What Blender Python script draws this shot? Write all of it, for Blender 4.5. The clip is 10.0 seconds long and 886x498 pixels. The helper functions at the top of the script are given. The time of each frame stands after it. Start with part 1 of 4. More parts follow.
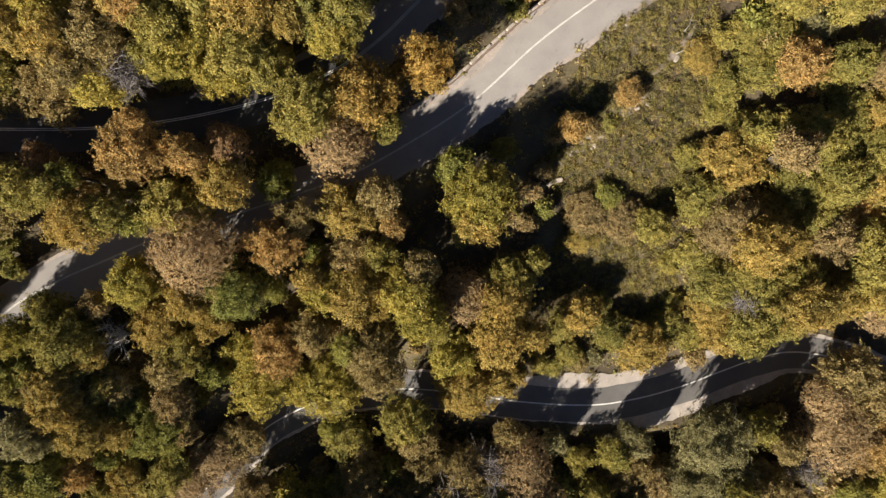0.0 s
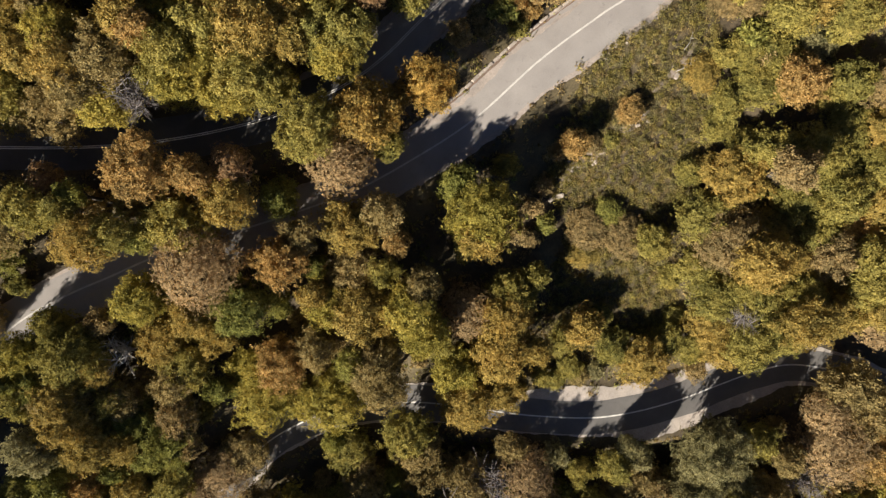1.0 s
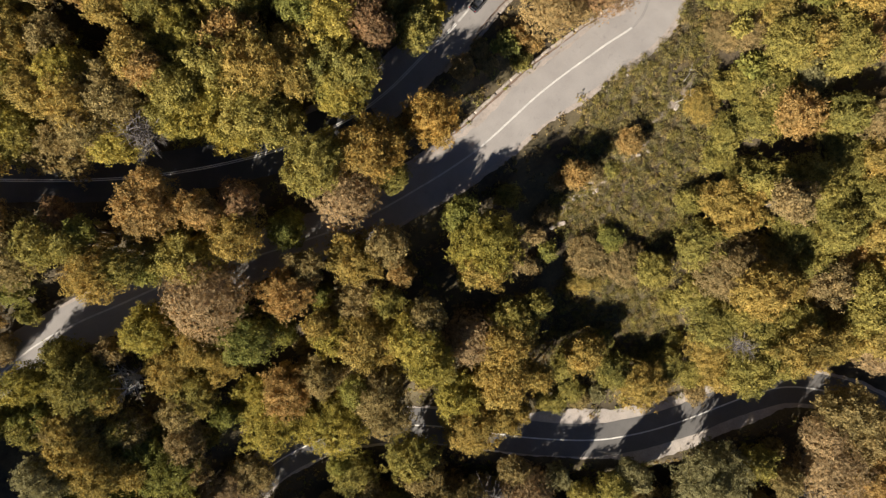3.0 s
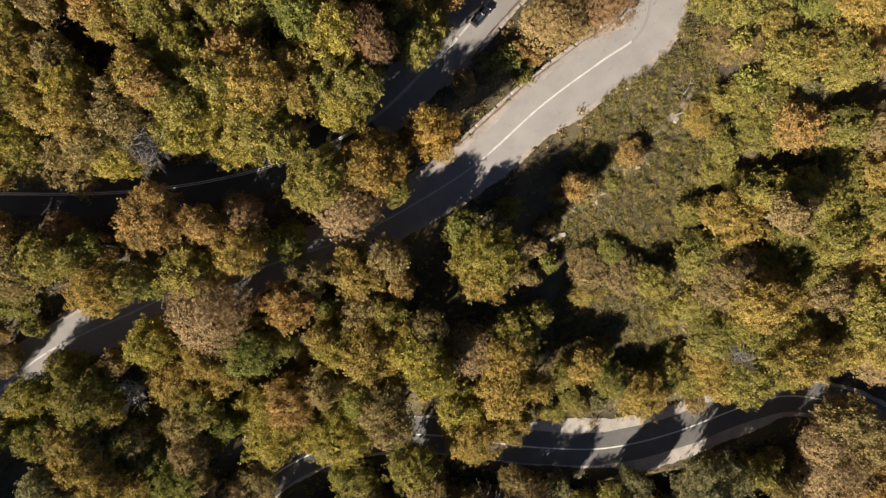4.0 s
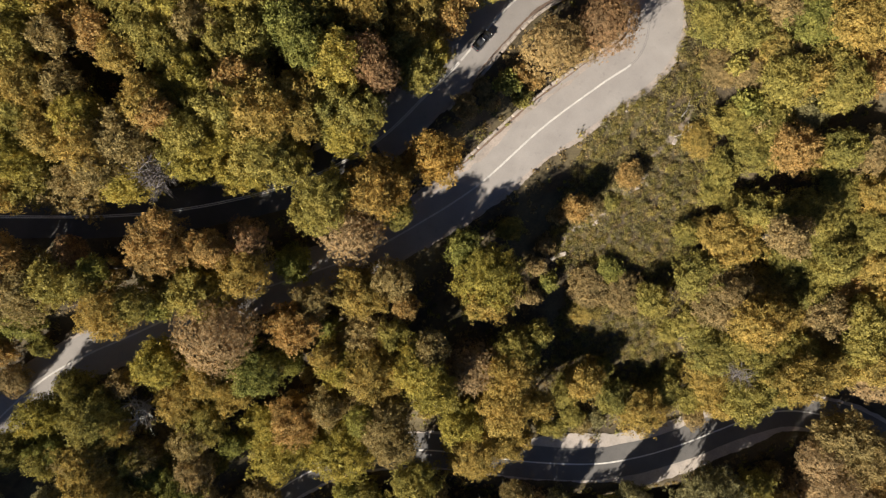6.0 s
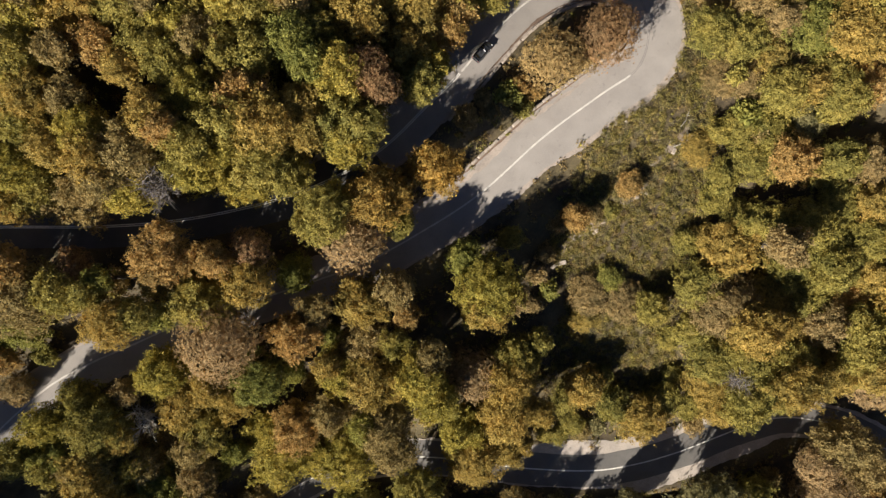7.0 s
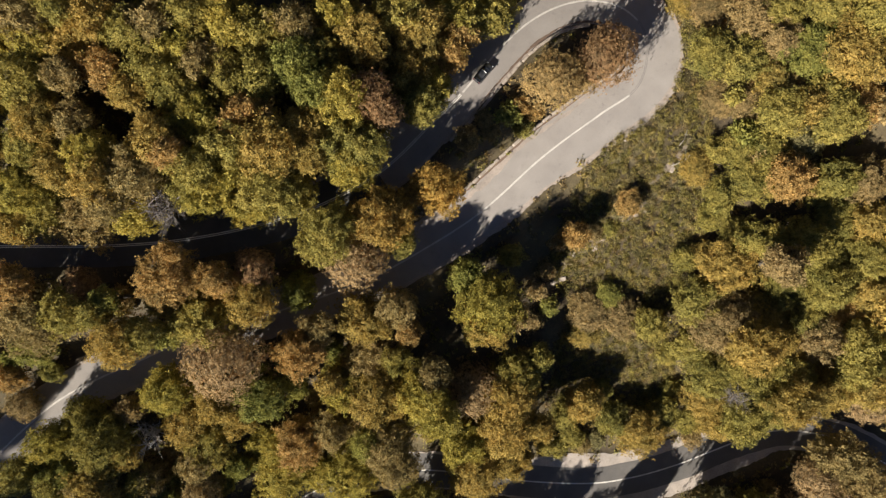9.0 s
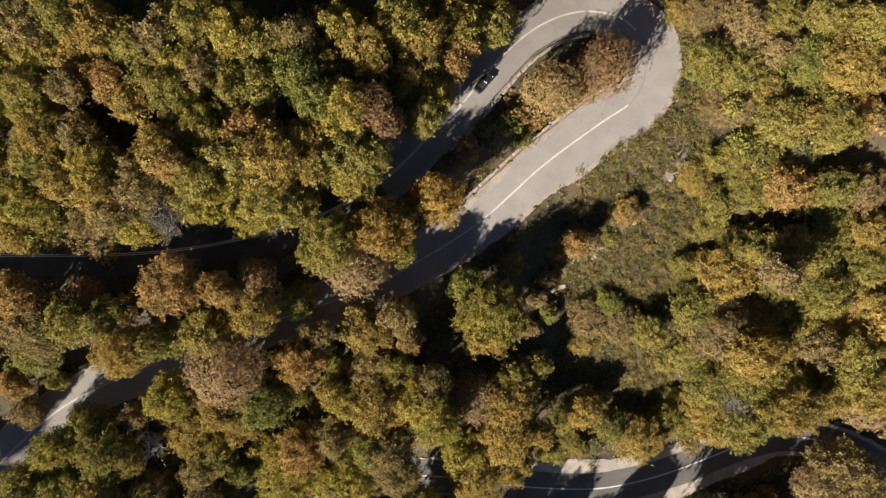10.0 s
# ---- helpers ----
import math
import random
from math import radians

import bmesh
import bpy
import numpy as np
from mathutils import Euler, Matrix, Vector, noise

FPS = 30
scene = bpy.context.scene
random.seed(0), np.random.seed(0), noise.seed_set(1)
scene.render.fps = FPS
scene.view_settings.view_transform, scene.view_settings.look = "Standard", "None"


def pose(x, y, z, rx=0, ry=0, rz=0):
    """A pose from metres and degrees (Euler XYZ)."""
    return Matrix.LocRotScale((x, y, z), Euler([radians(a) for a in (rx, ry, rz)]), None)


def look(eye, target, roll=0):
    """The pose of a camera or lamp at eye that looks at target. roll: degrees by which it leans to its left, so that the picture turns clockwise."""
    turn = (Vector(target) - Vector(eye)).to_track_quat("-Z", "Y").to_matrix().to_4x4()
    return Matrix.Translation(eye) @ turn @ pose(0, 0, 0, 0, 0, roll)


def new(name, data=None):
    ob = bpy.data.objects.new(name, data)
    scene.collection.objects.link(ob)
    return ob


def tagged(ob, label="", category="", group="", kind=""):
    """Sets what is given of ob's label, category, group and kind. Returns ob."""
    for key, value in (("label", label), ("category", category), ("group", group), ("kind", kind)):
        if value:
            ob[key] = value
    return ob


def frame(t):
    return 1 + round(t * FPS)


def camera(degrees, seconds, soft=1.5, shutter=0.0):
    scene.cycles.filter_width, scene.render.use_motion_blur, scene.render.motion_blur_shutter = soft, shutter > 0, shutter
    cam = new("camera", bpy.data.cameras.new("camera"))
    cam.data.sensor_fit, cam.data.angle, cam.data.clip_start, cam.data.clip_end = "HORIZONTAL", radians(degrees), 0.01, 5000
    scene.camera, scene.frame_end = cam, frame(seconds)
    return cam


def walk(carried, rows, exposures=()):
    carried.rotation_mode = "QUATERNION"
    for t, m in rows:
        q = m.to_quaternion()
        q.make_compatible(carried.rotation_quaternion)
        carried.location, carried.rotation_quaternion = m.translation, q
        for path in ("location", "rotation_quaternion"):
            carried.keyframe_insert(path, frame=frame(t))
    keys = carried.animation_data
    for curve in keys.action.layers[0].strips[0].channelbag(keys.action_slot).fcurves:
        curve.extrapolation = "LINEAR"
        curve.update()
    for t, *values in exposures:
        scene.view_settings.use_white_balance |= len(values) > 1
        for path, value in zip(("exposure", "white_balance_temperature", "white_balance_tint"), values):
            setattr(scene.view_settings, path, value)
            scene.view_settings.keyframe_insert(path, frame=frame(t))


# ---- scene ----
cam = camera(70, 10.0, soft=1.35)

# seconds, x, y, z, and the small tilts of a camera that hangs and looks straight down
PATH = [
    (0.0, 1.433, -12.913, 114.107, 0.091, -0.029, 0.142),
    (0.5, 1.230, -11.382, 114.595, 0.084, -0.024, 0.136),
    (1.0, 1.041, -9.873, 115.075, 0.077, -0.017, 0.127),
    (1.5, 0.867, -8.408, 115.551, 0.070, -0.011, 0.116),
    (2.0, 0.709, -7.003, 116.024, 0.064, -0.004, 0.103),
    (2.5, 0.565, -5.666, 116.495, 0.058, 0.003, 0.089),
    (3.0, 0.435, -4.403, 116.962, 0.053, 0.010, 0.073),
    (3.5, 0.318, -3.213, 117.425, 0.048, 0.017, 0.057),
    (4.0, 0.211, -2.092, 117.882, 0.043, 0.024, 0.039),
    (4.5, 0.113, -1.033, 118.331, 0.038, 0.030, 0.022),
    (5.0, 0.023, -0.027, 118.773, 0.034, 0.036, 0.005),
    (5.5, -0.062, 0.934, 119.205, 0.029, 0.042, -0.013),
    (6.0, -0.142, 1.862, 119.628, 0.025, 0.046, -0.029),
    (6.5, -0.220, 2.767, 120.042, 0.022, 0.050, -0.045),
    (7.0, -0.295, 3.658, 120.449, 0.018, 0.053, -0.059),
    (7.5, -0.368, 4.540, 120.852, 0.014, 0.056, -0.072),
    (8.0, -0.440, 5.420, 121.257, 0.011, 0.057, -0.083),
    (8.5, -0.509, 6.296, 121.669, 0.007, 0.056, -0.092),
    (9.0, -0.574, 7.166, 122.098, 0.004, 0.055, -0.099),
    (9.5, -0.632, 8.020, 122.554, 0.001, 0.052, -0.103),
    (10.0, -0.681, 8.845, 123.053, -0.002, 0.047, -0.103),
]
walk(cam, [(t, pose(x, y, z, rx, ry, rz)) for t, x, y, z, rx, ry, rz in PATH], ((0.0, 1.37), (0.5, 1.29), (10.0, 1.28)))

# ---- light: low autumn sun from the south-south-west ----
SUN_ELEVATION = radians(26)
SUN_FROM = Vector((-0.63, -0.78, 0)).normalized()   # level direction towards the sun
sun = new("sun", bpy.data.lights.new("sun", "SUN"))
sun.data.energy, sun.data.angle, sun.data.color = 5.0, radians(0.55), (1.0, 0.93, 0.82)
to_sun = SUN_FROM * math.cos(SUN_ELEVATION) + Vector((0, 0, math.sin(SUN_ELEVATION)))
sun.matrix_world = look(to_sun * 400, (0, 0, 0))

world = bpy.data.worlds.new("sky")
scene.world = world
world.use_nodes = True
wn = world.node_tree.nodes
sky = wn.new("ShaderNodeTexSky")
sky.sky_type, sky.sun_disc = "NISHITA", False
sky.sun_elevation = SUN_ELEVATION
sky.altitude, sky.air_density, sky.dust_density = 3000, 0.4, 0.0
sky.sun_rotation = math.atan2(SUN_FROM.x, SUN_FROM.y)
wn["Background"].inputs["Strength"].default_value = 0.06
world.node_tree.links.new(sky.outputs["Color"], wn["Background"].inputs["Color"])


# ---- materials ----
def material(name):
    m = bpy.data.materials.new(name)
    m.use_nodes = True
    nt = m.node_tree
    return m, nt, nt.nodes["Principled BSDF"]


def node(nt, kind, values=(), **settings):
    n = nt.nodes.new(kind)
    for key, value in settings.items():
        if key == "operation":
            n.operation = value
        elif key == "blend":
            n.blend_type = value
        elif key == "data_type":
            n.data_type = value
    for key, value in dict(values).items():
        n.inputs[key].default_value = value
    return n


def noise_at(nt, scale, detail=4.0, rough=0.55):
    """Noise at a scale of the real world: scale is in waves per metre."""
    geo = nt.nodes.new("ShaderNodeNewGeometry")
    n = node(nt, "ShaderNodeTexNoise", {"Scale": scale, "Detail": detail, "Roughness": rough})
    nt.links.new(geo.outputs["Position"], n.inputs["Vector"])
    return n.outputs["Fac"]


def ramp(nt, fac, stops):
    r = nt.nodes.new("ShaderNodeValToRGB")
    el = r.color_ramp.elements
    while len(el) < len(stops):
        el.new(0.5)
    for e, (at, col) in zip(el, stops):
        e.position, e.color = at, (*col, 1)
    nt.links.new(fac, r.inputs["Fac"])
    return r.outputs["Color"]


def mixed(nt, fac, a, b, blend="MIX"):
    m = nt.nodes.new("ShaderNodeMix")
    m.data_type, m.blend_type = "RGBA", blend
    for slot, value in ((0, fac), (6, a), (7, b)):
        if isinstance(value, (int, float)):
            m.inputs[slot].default_value = value
        elif isinstance(value, tuple):
            m.inputs[slot].default_value = (*value, 1)
        else:
            nt.links.new(value, m.inputs[slot])
    return m.outputs[2]


def bumped(nt, bsdf, height, strength, distance):
    b = node(nt, "ShaderNodeBump", {"Strength": strength, "Distance": distance})
    nt.links.new(height, b.inputs["Height"])
    nt.links.new(b.outputs["Normal"], bsdf.inputs["Normal"])


def leaf_material(name, deep, mid, tip):
    """Autumn foliage: three tones in drifts through the crown, single sprays lighter or darker."""
    m, nt, bsdf = material(name)
    geo = nt.nodes.new("ShaderNodeNewGeometry")
    info = nt.nodes.new("ShaderNodeObjectInfo")
    add = node(nt, "ShaderNodeMath", {1: 0.22}, operation="MULTIPLY")
    nt.links.new(info.outputs["Random"], add.inputs[0])
    drift = node(nt, "ShaderNodeMath", operation="ADD")
    nt.links.new(noise_at(nt, 0.28, 3.0), drift.inputs[0])
    nt.links.new(add.outputs[0], drift.inputs[1])
    spread = node(nt, "ShaderNodeMath", {1: 0.16}, operation="MULTIPLY")
    nt.links.new(geo.outputs["Random Per Island"], spread.inputs[0])
    both = node(nt, "ShaderNodeMath", operation="ADD")
    nt.links.new(drift.outputs[0], both.inputs[0])
    nt.links.new(spread.outputs[0], both.inputs[1])
    tone = ramp(nt, both.outputs[0], [(0.40, deep), (0.66, mid), (0.95, tip)])
    grain = ramp(nt, geo.outputs["Random Per Island"], [(0.0, (0.74, 0.74, 0.74)), (1.0, (1.16, 1.16, 1.16))])
    sprays = ramp(nt, noise_at(nt, 1.3, 2.0), [(0.36, (0.66, 0.69, 0.72)), (0.52, (1.09, 1.10, 1.14)), (0.66, (1.32, 1.31, 1.32))])
    colour = mixed(nt, 1.0, mixed(nt, 1.0, tone, grain, "MULTIPLY"), sprays, "MULTIPLY")
    nt.links.new(colour, bsdf.inputs["Base Color"])
    bsdf.inputs["Roughness"].default_value = 0.7
    bsdf.inputs["Specular IOR Level"].default_value = 0.12
    glow = nt.nodes.new("ShaderNodeBsdfTranslucent")
    nt.links.new(colour, glow.inputs["Color"])
    mix = node(nt, "ShaderNodeMixShader", {"Fac": 0.36})
    nt.links.new(bsdf.outputs[0], mix.inputs[1])
    nt.links.new(glow.outputs[0], mix.inputs[2])
    nt.links.new(mix.outputs[0], nt.nodes["Material Output"].inputs["Surface"])
    return m


LEAVES = {
    "green": leaf_material("green_leaves", (0.138, 0.146, 0.037), (0.232, 0.221, 0.053), (0.300, 0.262, 0.061)),
    "olive": leaf_material("olive_leaves", (0.164, 0.154, 0.042), (0.287, 0.242, 0.061), (0.352, 0.279, 0.070)),
    "yellow": leaf_material("yellow_leaves", (0.227, 0.198, 0.043), (0.352, 0.287, 0.060), (0.418, 0.317, 0.070)),
    "gold": leaf_material("gold_leaves", (0.214, 0.168, 0.050), (0.352, 0.255, 0.067), (0.418, 0.284, 0.075)),
    "amber": leaf_material("amber_leaves", (0.236, 0.165, 0.047), (0.389, 0.252, 0.063), (0.461, 0.281, 0.071)),
    "orange": leaf_material("orange_leaves", (0.240, 0.166, 0.060), (0.401, 0.257, 0.086), (0.460, 0.286, 0.095)),
    "copper": leaf_material("copper_leaves", (0.235, 0.165, 0.070), (0.375, 0.262, 0.108), (0.455, 0.315, 0.128)),
    "russet": leaf_material("russet_leaves", (0.169, 0.112, 0.056), (0.298, 0.181, 0.085), (0.378, 0.226, 0.097)),
    "brown": leaf_material("brown_leaves", (0.177, 0.138, 0.058), (0.310, 0.222, 0.094), (0.363, 0.257, 0.101)),
    "drybrown": leaf_material("dry_brown_leaves", (0.236, 0.166, 0.079), (0.383, 0.266, 0.129), (0.451, 0.312, 0.147)),
    "tan": leaf_material("tan_leaves", (0.182, 0.141, 0.055), (0.306, 0.230, 0.087), (0.353, 0.256, 0.102)),
    "greygreen": leaf_material("grey_green_leaves", (0.151, 0.138, 0.060), (0.249, 0.218, 0.095), (0.300, 0.254, 0.112)),
    "heath": leaf_material("heath_leaves", (0.125, 0.110, 0.034), (0.215, 0.178, 0.054), (0.300, 0.235, 0.072)),
    "bracken": leaf_material("bracken_leaves", (0.150, 0.108, 0.044), (0.250, 0.178, 0.074), (0.340, 0.245, 0.104)),
    "sage": leaf_material("sage_leaves", (0.125, 0.115, 0.052), (0.200, 0.175, 0.078), (0.270, 0.225, 0.098)),
}


def bark_material(name, dark, light):
    m, nt, bsdf = material(name)
    nt.links.new(ramp(nt, noise_at(nt, 5.0, 6.0), [(0.3, dark), (0.7, light)]), bsdf.inputs["Base Color"])
    bsdf.inputs["Roughness"].default_value = 0.9
    bumped(nt, bsdf, noise_at(nt, 9.0, 5.0), 0.6, 0.03)
    return m


BARK = bark_material("bark", (0.035, 0.028, 0.022), (0.095, 0.078, 0.062))
PALE_WOOD = bark_material("bleached_wood", (0.30, 0.28, 0.25), (0.52, 0.48, 0.43))
DEAD_WOOD = bark_material("dead_wood", (0.11, 0.095, 0.09), (0.23, 0.20, 0.185))


def ground_material():
    m, nt, bsdf = material("leaf_litter_ground")
    litter = ramp(nt, noise_at(nt, 0.9, 8.0, 0.7), [(0.3, (0.035, 0.025, 0.015)), (0.55, (0.069, 0.050, 0.027)), (0.8, (0.112, 0.081, 0.045))])
    grass = ramp(nt, noise_at(nt, 2.2, 6.0, 0.7), [(0.3, (0.062, 0.049, 0.024)), (0.7, (0.138, 0.106, 0.050))])
    patch = ramp(nt, noise_at(nt, 0.11, 4.0), [(0.42, (0, 0, 0)), (0.6, (1, 1, 1))])
    nt.links.new(mixed(nt, patch, litter, grass), bsdf.inputs["Base Color"])
    bsdf.inputs["Roughness"].default_value = 0.95
    bumped(nt, bsdf, noise_at(nt, 3.0, 8.0, 0.7), 0.8, 0.15)
    return m


def asphalt_material(name, dark, light):
    """Worn asphalt with broad pale and dark drifts, short stains and a fine grain."""
    m, nt, bsdf = material(name)
    tone = ramp(nt, noise_at(nt, 0.22, 5.0), [(0.3, dark), (0.7, light)])
    grain = ramp(nt, noise_at(nt, 11.0, 4.0), [(0.3, (0.88, 0.88, 0.88)), (0.7, (1.08, 1.08, 1.08))])
    stain = ramp(nt, noise_at(nt, 0.9, 6.0, 0.7), [(0.27, (0.78, 0.78, 0.79)), (0.42, (1, 1, 1))])
    col = mixed(nt, 1.0, mixed(nt, 1.0, tone, grain, "MULTIPLY"), stain, "MULTIPLY")
    nt.links.new(col, bsdf.inputs["Base Color"])
    bsdf.inputs["Roughness"].default_value = 0.88
    bumped(nt, bsdf, noise_at(nt, 30.0, 3.0), 0.3, 0.01)
    return m


def speckled(name, a, b, scale, rough=0.9, bump=0.5):
    m, nt, bsdf = material(name)
    fine = ramp(nt, noise_at(nt, scale, 6.0, 0.65), [(0.3, a), (0.7, b)])
    broad = ramp(nt, noise_at(nt, scale * 0.12, 3.0), [(0.3, (0.8, 0.8, 0.8)), (0.7, (1.12, 1.1, 1.08))])
    nt.links.new(mixed(nt, 1.0, fine, broad, "MULTIPLY"), bsdf.inputs["Base Color"])
    bsdf.inputs["Roughness"].default_value = rough
    if bump:
        bumped(nt, bsdf, noise_at(nt, scale * 2, 4.0), bump, 0.03)
    return m


GROUND = ground_material()
ASPHALT = asphalt_material("worn_pale_asphalt", (0.238, 0.213, 0.193), (0.295, 0.266, 0.24))
DARK_ASPHALT = asphalt_material("dark_asphalt", (0.115, 0.107, 0.10), (0.165, 0.152, 0.14))
# dark asphalt whose colour also carries the deep shade of the woods
ROAD_WEST = asphalt_material("shade_toned_dark_asphalt", (0.062, 0.058, 0.055), (0.095, 0.089, 0.083))
DUST = speckled("dusty_verge_gravel", (0.245, 0.205, 0.175), (0.37, 0.315, 0.27), 3.0)
GRAVEL = speckled("pale_gravel", (0.36, 0.31, 0.265), (0.52, 0.455, 0.40), 3.0)
PAINT = speckled("worn_white_road_paint", (0.40, 0.375, 0.34), (0.60, 0.565, 0.515), 6.0, 0.7, 0)
STRIP_BROWN = speckled("reddish_brown_strip", (0.085, 0.055, 0.040), (0.21, 0.145, 0.105), 5.0)
# a brighter white for the lower line and the double line
BRIGHT_PAINT = speckled("white_road_paint", (0.62, 0.59, 0.54), (0.80, 0.77, 0.72), 6.0, 0.7, 0)
STONE = speckled("pale_limestone", (0.27, 0.22, 0.18), (0.44, 0.38, 0.32), 4.0)


# ---- the lie of the land ----
def spline(points, step=0.5):
    """A smooth line through the points, as rows of x, y, z about every half metre."""
    p = np.array(points, float)
    q = np.vstack([2 * p[0] - p[1], p, 2 * p[-1] - p[-2]])
    rows = []
    for a, b, c, d in zip(q, q[1:], q[2:], q[3:]):
        t = np.linspace(0, 1, max(2, int(np.linalg.norm(c - b) / step)), endpoint=False)[:, None]
        rows.append(0.5 * (2 * b + (c - a) * t + (2 * a - 5 * b + 4 * c - d) * t**2 + (3 * b - a - 3 * c + d) * t**3))
    return np.vstack(rows + [p[-1:]])


UPPER = spline([(-89.9, 7.7, 4.9), (-78.3, 7.8, 4.8), (-65.8, 7.8, 4.6), (-55.2, 8.3, 4.5), (-46.8, 9.3, 4.4), (-38.3, 10.9, 4.3),
                (-29.9, 13.1, 4.2), (-22.4, 15.9, 4.1), (-15.0, 19.8, 4.0), (-9.2, 24.2, 3.9), (-3.3, 30.2, 3.6), (2.0, 35.4, 3.3),
                (6.4, 40.6, 3.0), (10.7, 45.6, 2.6), (15.0, 49.6, 2.2), (19.4, 52.4, 1.8), (23.9, 54.1, 1.4), (28.3, 54.6, 1.0),
                (33.4, 53.6, 0.6), (37.4, 50.4, 0.3), (39.0, 46.2, 0.0)])
MIDDLE = spline([(39.0, 46.2, 0.0), (38.2, 41.0, -0.3), (35.8, 37.2, -0.6), (29.8, 33.2, -0.9), (18.8, 25.1, -1.6), (6.6, 14.3, -2.6),
                 (-5.7, 6.4, -3.2), (-15.9, 1.0, -3.5), (-25.4, -2.5, -3.7), (-35.2, -5.7, -3.7), (-44.3, -8.6, -3.6), (-53.3, -11.5, -3.5),
                 (-61.2, -15.0, -3.4), (-69.0, -18.4, -3.3), (-76.9, -22.7, -3.2), (-83.7, -28.3, -3.2), (-90.5, -35.2, -3.2), (-97.3, -44.0, -3.3)])
LOWER = spline([(-58.0, -74.3, -18.6), (-51.0, -66.1, -18.8), (-44.0, -59.0, -19.0), (-39.3, -53.7, -19.1), (-33.4, -49.0, -19.2),
                (-23.9, -44.6, -19.3), (-14.4, -42.6, -19.3), (-3.7, -42.3, -19.4), (7.1, -43.5, -19.7), (19.1, -45.2, -20.4),
                (32.6, -46.1, -21.6), (42.6, -45.1, -22.6), (52.7, -42.7, -23.6), (61.7, -39.6, -24.4), (69.4, -37.0, -25.0),
                (77.1, -35.3, -25.5), (84.9, -35.9, -26.0), (94.0, -38.4, -26.4), (104.4, -44.2, -26.9), (115.0, -52.0, -27.6)])
SLOPE = (-5.628, -6.543, 15.373, -2.815, 1.359, -2.903, -0.172, -1.965, -0.104, 1.302, 0.236, 1.581, 0.589)


def smooth(t):
    t = np.clip(t, 0, 1)
    return t * t * (3 - 2 * t)


def nearest(x, y, line):
    """How far each place is from the line, and the line's height there."""
    far, level = np.empty(len(x)), np.empty(len(x))
    for s in range(0, len(x), 4000):
        d = np.hypot(x[s:s + 4000, None] - line[None, :, 0], y[s:s + 4000, None] - line[None, :, 1])
        i = d.argmin(1)
        far[s:s + 4000], level[s:s + 4000] = d[np.arange(len(i)), i], line[i, 2]
    return far, level


def shelf(x, y):
    """How much broader the levelled ground is round the outside of the bend and below the lower road."""
    return 3.6 * np.exp(-((x - 43) / 10) ** 2 - ((y - 43) / 13) ** 2) + 2.6 * np.exp(-((x - 58) / 20) ** 2 - ((y + 46) / 7) ** 2)


def height(x, y, rough=0.0):
    """The ground's height: a long slope to the south, levelled along the roads."""
    x, y = np.asarray(x, float).ravel(), np.asarray(y, float).ravel()
    u, v = np.clip(x, -130, 130) / 50, np.clip(y, -110, 110) / 50
    terms = (1 + 0 * u, u, v, u * v, u * u, v * v, u * u * v, u * v * v, v**3, u**3, u * u * v * v, u**3 * v, v**4)
    hill = sum(c * t for c, t in zip(SLOPE, terms))
    hill = hill + rough * (np.sin(x * 0.9 + 1.3 * np.sin(y * 0.5)) * np.sin(y * 1.1 + x * 0.3) + 0.5 * np.sin(x * 2.3 + y) * np.sin(y * 2.1 - x * 0.7))
    hill = hill - 3.6 * np.exp(-((x - 22) / 10) ** 2 - ((y - 6) / 9) ** 2)
    near = [nearest(x, y, line) for line in (UPPER, MIDDLE, LOWER)]
    broad = shelf(x, y)
    pull = [smooth(1 - (d - 5.2 - broad) / 5.8) for d, _ in near]
    most = np.maximum.reduce(pull)
    share = [w / (d + 0.5) ** 5 for w, (d, _) in zip(pull, near)]
    road_level = sum(w * z for w, (_, z) in zip(share, near)) / (sum(share) + 1e-12)
    closest = np.minimum.reduce([d for d, _ in near])
    return hill * (1 - most) + (road_level - 0.06 - 0.2 * smooth((4.6 + broad - closest) / 1.2)) * most


def ground_at(x, y):
    return float(height([x], [y])[0])


def mesh_from(name, verts, faces, mat=None):
    me = bpy.data.meshes.new(name)
    me.from_pydata([tuple(v) for v in verts], [], [tuple(f) for f in faces])
    if mat:
        me.materials.append(mat)
    me.update()
    return me


def build_ground():
    fine_x, fine_y = np.arange(-112, 112.1, 1.0), np.arange(-96, 96.1, 1.0)
    grow = np.cumsum(1.35 ** np.arange(1, 23))
    gx = np.concatenate([fine_x[0] - grow[::-1], fine_x, fine_x[-1] + grow])
    gy = np.concatenate([fine_y[0] - grow[::-1], fine_y, fine_y[-1] + grow])
    X, Y = np.meshgrid(gx, gy)
    Z = height(X, Y, 0.22)
    verts = np.stack([X.ravel(), Y.ravel(), Z], 1)
    n = len(gx)
    i = (np.arange(len(gy) - 1)[:, None] * n + np.arange(n - 1)[None, :]).ravel()
    me = mesh_from("ground", verts, np.stack([i, i + 1, i + 1 + n, i + n], 1), GROUND)
    me.polygons.foreach_set("use_smooth", [True] * len(me.polygons))
    tagged(new("ground", me), "wooded hillside covered in brown leaf litter", "ground", kind="structure")


build_ground()


# ---- roads ----
def sides(line):
    """The level unit vector to the left of the line at each of its points."""
    d = np.gradient(line[:, :2], axis=0)
    d /= np.linalg.norm(d, axis=1)[:, None]
    return np.stack([-d[:, 1], d[:, 0]], 1)


